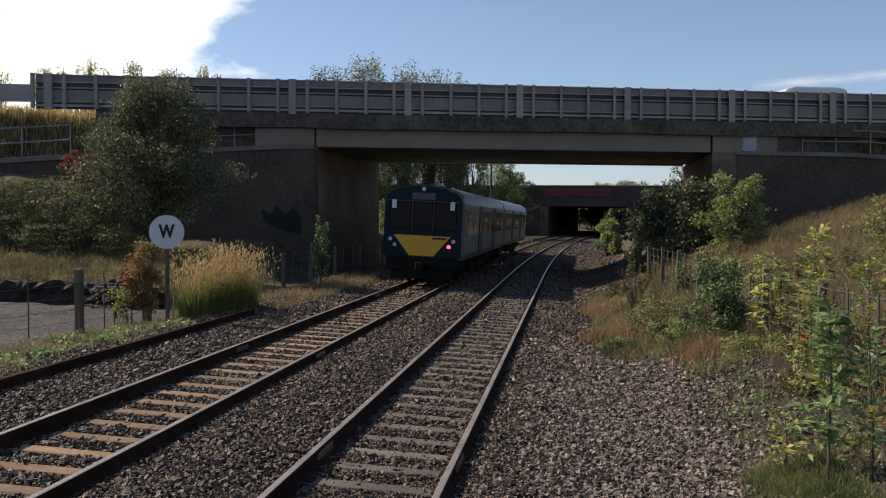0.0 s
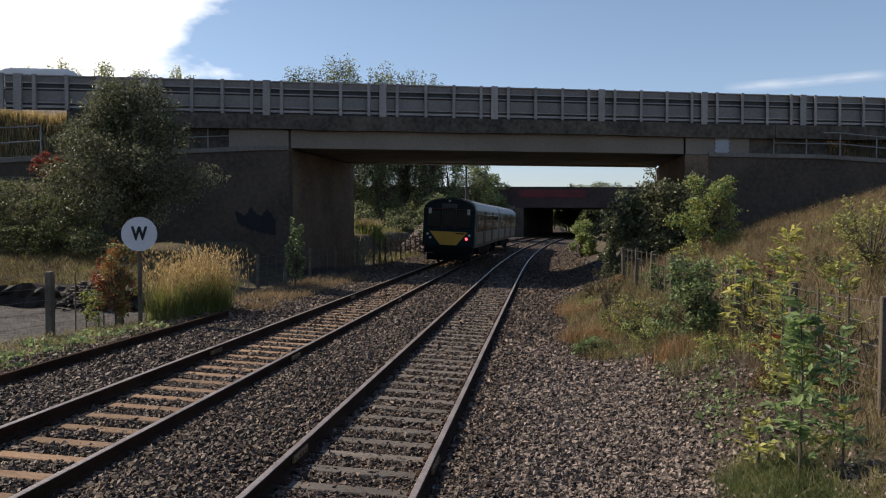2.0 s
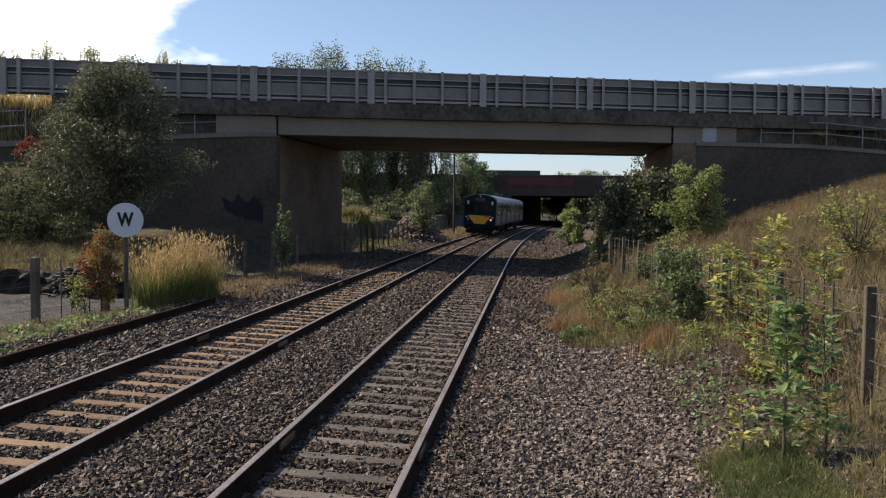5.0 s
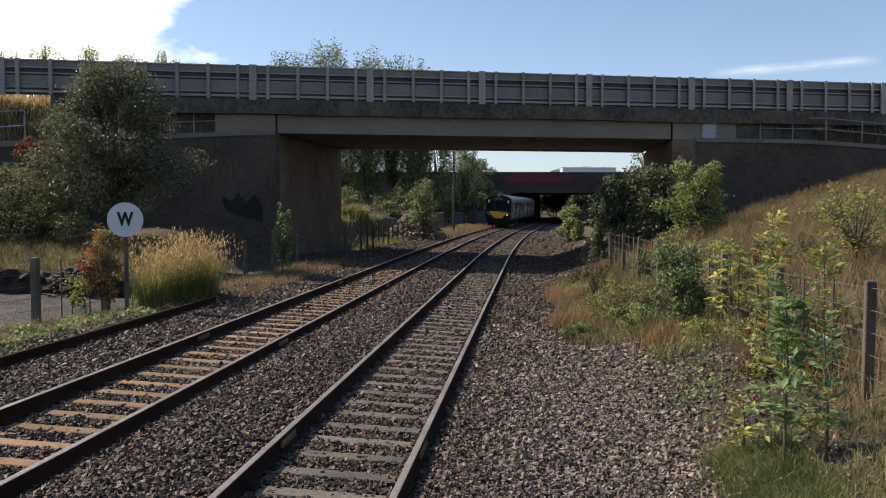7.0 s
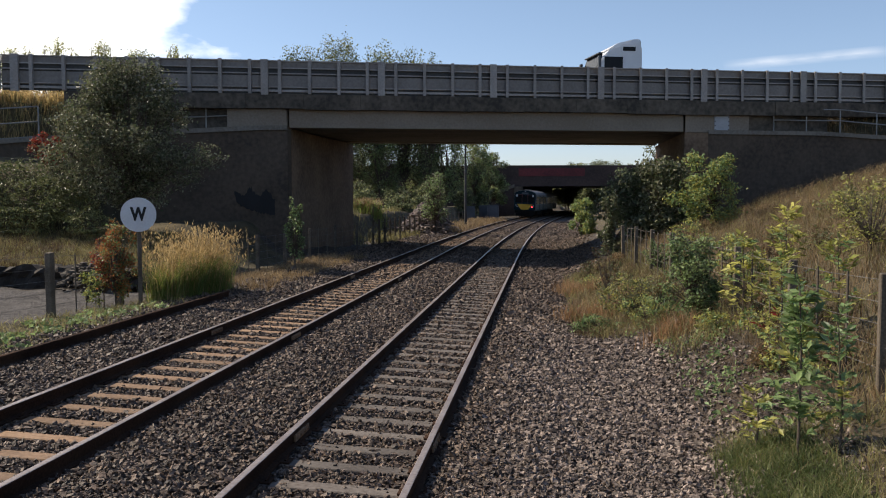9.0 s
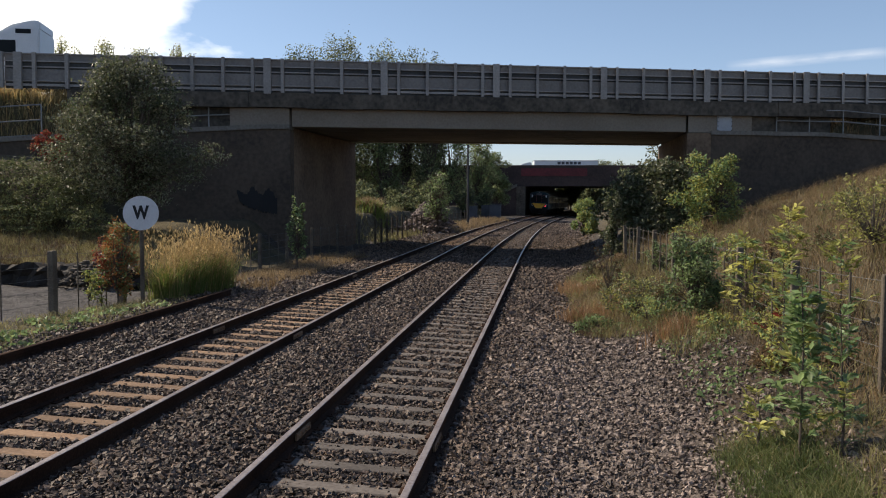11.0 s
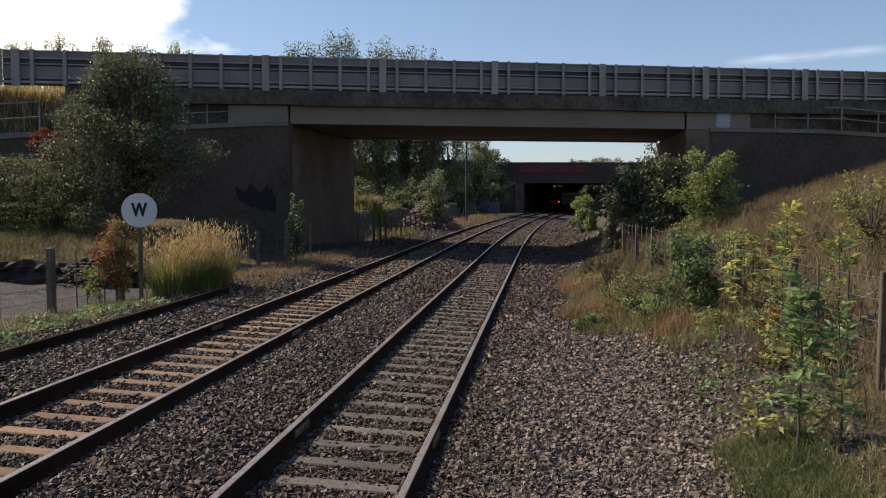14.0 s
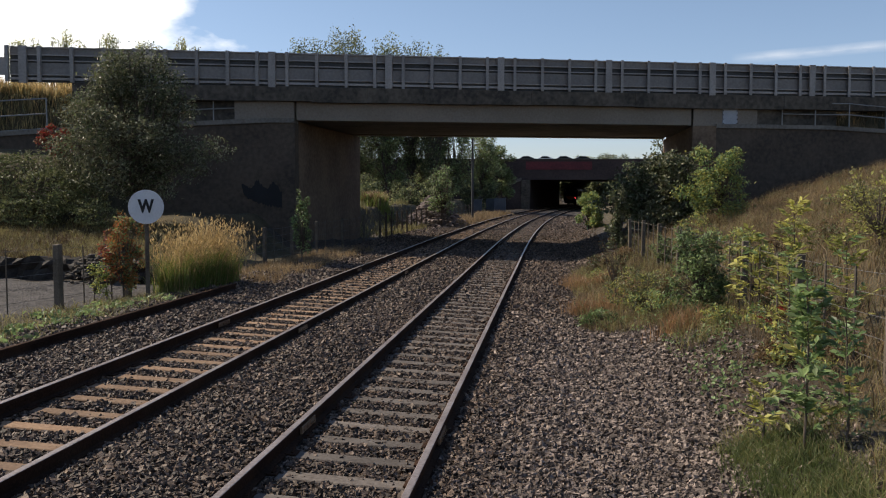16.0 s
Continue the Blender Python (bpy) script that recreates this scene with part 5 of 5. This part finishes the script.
    ws = wall_line(us) + rng.uniform(0.7, 3.0, 9000)
    x, y = BR0[0] + us * BRD[0], BR0[1] + us * BRD[1] + ws
    grass("embankment_grass", np.c_[x, y], 0.6, 0.03, GRASS_GOLD, "golden long grass below the road parapet", 0.25)
    grass("embankment_grass", np.c_[x, y] + rng.normal(size=(9000, 2)) * 0.2, 0.42, 0.03, GRASS_OLIVE, "olive grass below the road parapet", 0.3)
    us = rng.uniform(SPAN + 3, SPAN + 26, 5000)
    x, y = BR0[0] + us * BRD[0], BR0[1] + us * BRD[1] + wall_line(us) + rng.uniform(0.7, 3.5, 5000)
    grass("embankment_grass", np.c_[x, y], 0.5, 0.03, GRASS_DRY, "dry grass below the road parapet", 0.3)
    # beyond the bridge
    p = clumped(3000, -14, -8.6, 49, 90, spread=0.3)
    grass("far_grass", p, 0.4, 0.04, GRASS_OLIVE, "rank grass beyond the bridge", 0.4)
    p = clumped(2500, -9, -6.4, 64, 100, spread=0.3)
    grass("far_grass", p + np.c_[dx(p[:, 1]), 0 * p[:, 0]], 0.5, 0.04, GRASS_DRY, "dry grass by the far line", 0.4)
    # broad-leaved weeds beside the spare rail
    w = clumped(900, -10.2, -8.4, 12, 19.5, clump=20, spread=0.12)
    c = on_ground(w) + np.array([0, 0, 0.09]) * rng.random((len(w), 1))
    v, f = leaf_points(c, 0.11, 0.3, 0.7)
    tagged(arrays("weeds", v, f, LEAF_GREEN), "low broad-leaved green weeds", "weeds", kind="stuff")
    w = clumped(1600, 0.5, 3.2, 9, 22, clump=20, spread=0.13)
    w = w[w[:, 0] > gravel_edge(w[:, 1]) + 0.1]
    c = on_ground(w) + np.array([0, 0, 0.16]) * rng.random((len(w), 1))
    v, f = leaf_points(c, 0.07, 0.3, 0.6)
    tagged(arrays("weeds", v, f, LEAF_GREEN), "scattered small green weeds on the verge", "weeds", kind="stuff")


verge_grass()


# ---- train ----
CAR_L, CAR_W, CAR_H = 18.2, 2.85, 3.55


def coach_section(y0, y1, w, z0, z1, rise, bm, n=10):
    """A coach shell with a domed roof between two ends."""
    prof = [(-w / 2, z0), (-w / 2, z1)]
    for i in range(1, n):
        a = math.pi * i / n
        prof.append((-w / 2 * math.cos(a), z1 + rise * math.sin(a) ** 0.8))
    prof += [(w / 2, z1), (w / 2, z0)]
    a_ = [bm.verts.new((x, y0, z)) for x, z in prof]
    b_ = [bm.verts.new((x, y1, z)) for x, z in prof]
    k = len(prof)
    for i in range(k):
        bm.faces.new((a_[i], a_[(i + 1) % k], b_[(i + 1) % k], b_[i]))
    bm.faces.new(a_)
    bm.faces.new(b_[::-1])
    return bm


def dome(bm, y0, y1, w, z1, rise, lift, n=10):
    a_, b_ = [], []
    for i in range(n + 1):
        a = math.pi * i / n
        x, z = -w / 2 * math.cos(a), z1 + rise * math.sin(a) ** 0.8
        k = 1 + lift / w
        a_.append(bm.verts.new((x * k, y0, z + lift))), b_.append(bm.verts.new((x * k, y1, z + lift)))
    for i in range(n):
        bm.faces.new((a_[i], a_[i + 1], b_[i + 1], b_[i]))
    return bm


def cuboid(x0, x1, y0, y1, z0, z1, bevel=0.0):
    return box(B(), x0, x1, y0, y1, z0, z1, bevel=bevel)


def wheelset(parent, y):
    for x in (-0.75, 0.75):
        bm = B()
        rod(bm, (x - 0.06, y, 0.42), (x + 0.06, y, 0.42), 0.42, sides=20)
        rod(bm, (x - 0.09 * (1 if x > 0 else -1) - 0.02, y, 0.42), (x - 0.06 * (1 if x > 0 else -1), y, 0.42), 0.45, sides=20)
        part("wheel", bm, UNDER, parent)
    part("axle", rod(B(), (-0.75, y, 0.42), (0.75, y, 0.42), 0.08), UNDER, parent)


def coach(cab):
    """One coach; its cab end is at y = 0 and it runs to +y. Rails are at z = 0."""
    c = empty("train_coach")
    y0, y1, z0, z1, rise = 0.0, CAR_L, 0.95, 2.95, 0.62
    body = part("body", coach_section(y0 + 0.02, y1, CAR_W, z0, z1, rise, B()), SILVER, c, "dull grey aluminium coach body")
    part("roof", dome(B(), y0 + 0.25, y1 - 0.02, CAR_W, z1 + 0.04, rise, 0.012), ROOF, c, "dusty grey roof", smooth=True)
    for k in range(5):
        yy = 1.8 + k * 3.4
        part("roof_vent", cuboid(-0.35, 0.35, yy, yy + 1.1, z1 + rise - 0.02, z1 + rise + 0.10, 0.03), ROOF, c)
    hw = CAR_W / 2
    for sg in (-1, 1):
        a, b = sorted((sg * (hw - 0.02), sg * (hw + 0.012)))
        part("solebar", cuboid(a, b + 0.0, 0.1, CAR_L - 0.05, 0.93, 1.12), TEAL, c, "dark teal lower body strip")
        for d0 in (0.35, 5.4, 11.6):
            for k in range(2):
                dd = d0 + k * (0.0 if d0 < 1 else 0.78)
                if d0 < 1 and k:
                    continue
                lo, hi = sorted((sg * hw, sg * (hw + 0.025)))
                door = part("door", cuboid(lo, hi, dd, dd + 0.74, 1.02, 2.98, 0.01), TEAL if d0 > 1 else SILVER, c, "sliding coach door")
                lo, hi = sorted((sg * (hw + 0.018), sg * (hw + 0.032)))
                part("door_window", cuboid(lo, hi, dd + 0.2, dd + 0.54, 1.85, 2.8, 0.01), GLASS_DARK, door)
        for w0, w1 in ((1.5, 3.1), (3.3, 5.1), (7.3, 9.1), (9.4, 11.3), (13.5, 15.3), (15.6, 17.4)):
            lo, hi = sorted((sg * hw, sg * (hw + 0.018)))
            win = part("window", cuboid(lo, hi, w0, w1, 1.82, 2.78, 0.008), GLASS_SIDE, c, "tinted coach window")
            lo, hi = sorted((sg * (hw + 0.004), sg * (hw + 0.028)))
            part("window_bar", cuboid(lo, hi, w0 + 0.02, w1 - 0.02, 2.44, 2.48), SILVER, win)
    if cab:
        f = part("cab_front", coach_section(-0.16, 0.24, CAR_W - 0.06, 1.0, z1 - 0.02, rise, B()), TEAL, c, "dark teal cab end", smooth=False)
        for x0, x1, nm in ((-1.22, -0.42, "windscreen"), (0.42, 1.22, "windscreen"), (-0.36, 0.36, "gangway_door_window")):
            part(nm, cuboid(x0, x1, -0.185, -0.15, 1.98, 2.95, 0.03), GLASS_DARK, f)
        part("destination_blind", cuboid(-0.42, 0.42, -0.19, -0.15, 3.06, 3.30, 0.01), GREY_BOX, f, "grey unlit destination display")
        part("marker_lamp", rod(B(), (0, -0.2, 3.44), (0, -0.15, 3.44), 0.07, sides=14), LAMP_CLEAR, f)
        part("lining", cuboid(-1.3, 1.3, -0.178, -0.15, 2.99, 3.015), REDLINE, f, "thin red line above the windows")
        for x in (-0.39, 0.39):
            part("lining", cuboid(x - 0.012, x + 0.012, -0.178, -0.15, 1.95, 2.98), REDLINE, f)
        for x in (-1.05, 1.05):
            part("label_plate", cuboid(x - 0.08, x + 0.08, -0.19, -0.15, 2.72, 3.02), SIGN_WHITE, f, "small white warning label")
        part("centre_door", cuboid(-0.36, 0.36, -0.176, -0.15, 1.84, 2.96), TEAL, f)
        bm = B()
        vs = [(-1.03, 1.78), (1.03, 1.78), (0.44, 1.06), (-0.44, 1.06)]
        fr = [bm.verts.new((x, -0.182, z)) for x, z in vs]
        bk = [bm.verts.new((x, -0.15, z)) for x, z in vs]
        bm.faces.new(fr), bm.faces.new(bk[::-1])
        for i in range(4):
            bm.faces.new((fr[i], fr[(i + 1) % 4], bk[(i + 1) % 4], bk[i]))
        yp = part("warning_panel", bm, YELLOW, f, "yellow tapered warning panel")
        part("number_bar", cuboid(0.38, 0.88, -0.19, -0.183, 1.66, 1.73), BLACK, yp)
        for x in (-0.98, 0.98):
            part("tail_lamp", rod(B(), (x, -0.2, 1.42), (x, -0.15, 1.42), 0.065, sides=14), TAIL_LIGHT if x > 0 else LAMP_CLEAR, f, "red tail lamp" if x > 0 else "unlit lamp")
            part("head_lamp", rod(B(), (x * 1.16, -0.2, 1.62), (x * 1.16, -0.15, 1.62), 0.07, sides=14), LAMP_CLEAR, f)
        part("coupler", cuboid(-0.14, 0.14, -0.55, -0.1, 0.55, 0.85, 0.03), UNDER, c)
        part("buffer_beam", cuboid(-1.3, 1.3, -0.1, 0.3, 0.62, 1.0, 0.02), UNDER, c)
        for x in (-0.6, 0.6):
            part("hose", rod(B(), (x, -0.2, 0.9), (x * 0.9, -0.25, 0.45), 0.03, sides=6), UNDER, c)
        part("obstacle_deflector", cuboid(-1.15, 1.15, -0.05, 0.02, 0.22, 0.6, 0.02), UNDER, c)
    for yb in (2.9, CAR_L - 2.9):
        bg = part("bogie", cuboid(-1.05, 1.05, yb - 1.5, yb + 1.5, 0.42, 0.72, 0.05), UNDER, c)
        wheelset(bg, yb - 1.1)
        wheelset(bg, yb + 1.1)
    for k, (a, b, h) in enumerate(((5.2, 7.2, 0.4), (7.6, 9.8, 0.32), (10.2, 12.6, 0.42))):
        part("equipment_case", cuboid(-1.2, 1.2, a, b, h, 0.94, 0.03), UNDER, c)
    return c


rear_coach = coach(True)
tagged(rear_coach, "grey and dark teal railway coach with a yellow cab panel", "train", "coaches of the train")
front_coach = coach(False)
tagged(front_coach, "grey and dark teal railway coach", "train", "coaches of the train")


# ---- road vehicles; each one's front is at +y, wheels at z = 0 ----
def road_wheels(parent, xs, ys, r, wide=0.25):
    for x in xs:
        for y in ys:
            w = part("wheel", rod(B(), (x - wide / 2, y, r), (x + wide / 2, y, r), r, sides=20), TYRE, parent)
            part("hub", rod(B(), (x - wide / 2 - 0.01, y, r), (x + wide / 2 + 0.01, y, r), r * 0.5, sides=12), GALV, w)


def side_shape(name, outline, half, material, parent, label="", bevel=0.05):
    """A body pulled across from its side outline (y, z)."""
    bm = B()
    a_ = [bm.verts.new((-half, y, z)) for y, z in outline]
    b_ = [bm.verts.new((half, y, z)) for y, z in outline]
    k = len(outline)
    bm.faces.new(a_), bm.faces.new(b_[::-1])
    for i in range(k):
        bm.faces.new((a_[i], b_[i], b_[(i + 1) % k], a_[(i + 1) % k]))
    if bevel:
        bmesh.ops.bevel(bm, geom=bm.edges[:], offset=bevel, segments=2, affect="EDGES")
    return part(name, bm, material, parent, label)


def lorry_tractor(material, label, low=True):
    t = empty("lorry_tractor")
    cab = side_shape("cab", [(0.0, 0.75), (0.0, 3.2), (0.25, 3.45), (1.0, 3.36), (1.75, 2.98), (2.25, 2.35), (2.35, 1.5), (2.35, 0.75)], 1.22, material, t, "white sleeper cab with roof fairing")
    side_shape("roof_fairing", [(0.0, 3.2), (0.02, 3.58), (0.3, 3.62), (1.2, 3.4), (1.75, 3.05), (1.2, 3.0)], 1.12, material, cab)
    side_shape("windscreen", [(2.30, 1.9), (2.40, 1.9), (2.08, 2.86), (1.98, 2.86)], 1.08, GLASS_DARK, cab, bevel=0.01)
    for sg in (-1, 1):
        lo, hi = sorted((sg * 1.2, sg * 1.235))
        part("side_window", cuboid(lo, hi, 1.0, 1.95, 1.95, 2.7, 0.01), GLASS_DARK, cab)
        part("fairing_window", cuboid(lo, hi, 0.35, 1.0, 3.0, 3.2, 0.01), GLASS_DARK, cab)
        part("mirror", cuboid(*sorted((sg * 1.3, sg * 1.5)), 2.2, 2.35, 2.0, 2.7, 0.03), VEHICLE_DARK, cab)
    part("sun_visor", cuboid(-1.1, 1.1, 2.0, 2.2, 2.86, 2.93, 0.02), VEHICLE_DARK, cab)
    part("bumper", cuboid(-1.22, 1.22, 2.1, 2.45, 0.35, 0.9, 0.06), material, t)
    part("chassis", cuboid(-0.45, 0.45, -3.6, 2.0, 0.65, 0.95, 0.02), UNDER, t)
    road_wheels(t, (-1.05, 1.05), (1.4, -2.4), 0.5, 0.32)
    part("fifth_wheel", cuboid(-0.5, 0.5, -2.9, -1.9, 0.95, 1.1, 0.03), UNDER, t)
    if low:
        part("flat_trailer", cuboid(-1.25, 1.25, -13.5, -1.4, 1.1, 1.35, 0.03), UNDER, t, "empty flat trailer bed")
        road_wheels(t, (-1.05, 1.05), (-12.2, -10.9, -9.6), 0.48, 0.3)
    tagged(t, label, "lorry")
    return t


def box_lorry(label, trailer_label, lettered=False, length=11.5, h=3.3, paint=None):
    paint = paint or VEHICLE_WHITE
    t = empty("box_lorry")
    side_shape("cab", [(0.0, 0.6), (0.0, 2.65), (0.3, 2.75), (1.5, 2.45), (2.0, 1.9), (2.05, 0.6)], 1.15, paint, t)
    b = part("box_body", cuboid(-1.25, 1.25, -length - 0.4, -0.4, 0.9, h, 0.03), paint, t, trailer_label)
    part("roof_rail", cuboid(-1.27, 1.27, -length - 0.42, -0.38, h - 0.1, h - 0.02), GREY_BOX, b)
    if lettered:
        for k in range(6):
            for sg in (-1, 1):
                part("text_bar", cuboid(*sorted((sg * 1.25, sg * 1.27)), -4.4 - k * 0.62, -3.95 - k * 0.62, h - 0.62, h - 0.22), GREY_BOX, b)
    part("chassis", cuboid(-0.45, 0.45, -length, 1.8, 0.55, 0.88), UNDER, t)
    road_wheels(t, (-1.0, 1.0), (1.1, -1.6, -length + 2.2, -length + 1.0), 0.46, 0.3)
    tagged(t, label, "lorry", "vehicles on the far road")
    return t


def car_shell(parent, oy, oz, material, k=0.7):
    def at(pts):
        return [(y * k + oy, z * k + oz) for y, z in pts]
    s = side_shape("car_body", at([(-2.1, 0.35), (-2.15, 0.85), (-1.5, 0.95), (-1.15, 1.42), (0.35, 1.45), (1.05, 0.98), (2.0, 0.82), (2.1, 0.35)]), 0.84, material, parent, bevel=0.08)
    side_shape("car_windows", at([(-1.3, 0.98), (-1.05, 1.34), (0.3, 1.36), (0.85, 0.98)]), 0.855, GLASS_DARK, s, bevel=0.01)
    return s


def car_transporter():
    t = empty("car_transporter")
    side_shape("cab", [(0.0, 0.6), (0.0, 2.1), (0.4, 2.18), (1.6, 2.1), (2.0, 1.7), (2.05, 0.6)], 1.2, VEHICLE_DARK, t)
    deck = part("upper_deck", cuboid(-1.2, 1.2, -13.5, 1.2, 2.0, 2.12), GREY_BOX, t, "steel upper car deck")
    part("lower_deck", cuboid(-1.2, 1.2, -13.5, -0.4, 0.7, 0.85), GREY_BOX, t)
    for y in (-13.2, -9, -4.8, -0.6):
        for x in (-1.15, 1.15):
            part("deck_post", cuboid(x - 0.05, x + 0.05, y - 0.06, y + 0.06, 0.85, 2.0), GREY_BOX, t)
    for i, m in enumerate((VEHICLE_DARK, VEHICLE_DARK, VEHICLE_WHITE, VEHICLE_DARK)):
        car_shell(deck, -0.25 - i * 3.0, 1.92, m)
    road_wheels(t, (-1.0, 1.0), (1.0, -1.6, -9.5, -10.6), 0.45, 0.3)
    tagged(t, "car transporter carrying a row of dark and pale cars", "lorry", "vehicles on the far road")
    return t


def van(label, group="", high=3.05):
    t = empty("van")
    k = high / 2.42
    b = side_shape("body", [(-2.6, 0.4), (-2.65, 2.2 * k), (-2.3, 2.42 * k), (0.6, 2.42 * k), (1.1, 2.25 * k), (1.9, 1.45), (2.7, 1.15), (2.8, 0.4)], 0.98, VEHICLE_WHITE, t, bevel=0.10)
    side_shape("windscreen", [(1.12, 2.18 * k), (1.22, 2.2 * k), (1.97, 1.45), (1.87, 1.42)], 0.88, GLASS_DARK, b, bevel=0.01)
    for sg in (-1, 1):
        part("side_window", cuboid(*sorted((sg * 0.96, sg * 0.995)), 0.4, 1.2, 1.5, 2.0, 0.01), GLASS_DARK, b)
    road_wheels(t, (-0.85, 0.85), (-1.7, 1.8), 0.34, 0.22)
    tagged(t, label, "van", group)
    return t


near_lorry = lorry_tractor(VEHICLE_WHITE, "white lorry tractor pulling an empty flat trailer")
near_van = van("pale high-roofed van on the road bridge")
far_lorry = box_lorry("white box lorry on the far road", "plain white box body", False, 8.25, 3.0)
lettered_lorry = box_lorry("white lettered box lorry on the far road", "white box body with grey lettering", True, 9.8, 3.02)
transporter = car_transporter()
far_van = van("white van on the far road", "vehicles on the far road", 2.3)
dark_lorry = box_lorry("dark green box lorry on the far road", "dark green box body", False, 9.0, 2.95, VEHICLE_GREEN)

ROAD_Z = 6.86
FAR_ROAD_Z = 5.51


def on_bridge(u, w, z, leftwards):
    """Pose of a vehicle on the near road, its front along or against u."""
    x, y, _ = bp(u, w, z)
    return pose(x, y, z, 0, 0, 16.08 + (90 if leftwards else -90))


def on_far(x, lane, leftwards, z=FAR_ROAD_Z):
    return pose(x, 133 + lane + 0.12 * x, z, 0, 0, 6.84 + (90 if leftwards else -90))


def on_line(y):
    """Pose of a coach whose rear stands at y on the far track."""
    y2 = y + CAR_L
    xa, xb = -5.3205 + float(dx(y)), -5.3205 + float(dx(y2))
    return pose(xa, y, float(top(-5.3205)), 0, math.degrees(math.atan(CANT)), -math.degrees(math.atan2(xb - xa, CAR_L)))


def motions():
    train = [(0, 31.0), (0.5, 34.9), (1, 39.0), (2, 47.4), (3, 56.8), (4, 66.4), (5.2, 78.4), (6.5, 91.4), (8, 106.2), (9, 115.6), (10, 124.6), (11.3, 135.8), (12.5, 145.0), (13.5, 155.4), (14.7, 167.0), (16, 180.0)]
    walk(rear_coach, [(t, on_line(y)) for t, y in train])
    walk(front_coach, [(t, on_line(y + CAR_L + 0.55)) for t, y in train])
    times = (0, 4, 8, 12, 16)
    walk(near_lorry, [(t, on_bridge(16.4 - 14.1 * (t - 9.0), 3.2, ROAD_Z, True)) for t in times])
    walk(near_van, [(t, on_bridge(24.7 - 19.7 * t, 6.8, ROAD_Z, True)) for t in times])
    walk(dark_lorry, [(t, on_far(5.9 - 18.0 * (t - 4.2), 4.0, True)) for t in times])
    walk(far_lorry, [(t, on_far(3.9 - 14.4 * (t - 7.0), 4.0, True)) for t in times])
    walk(lettered_lorry, [(t, on_far(-7.5 - 16.4 * (t - 11.3), 4.0, True)) for t in times])
    walk(far_van, [(t, on_far(3.2 - 13.4 * (t - 12.0), 4.0, True)) for t in times])
    walk(transporter, [(t, on_far(0.75 + 8.8 * (t - 15.5), 9.5, False)) for t in times])


motions()
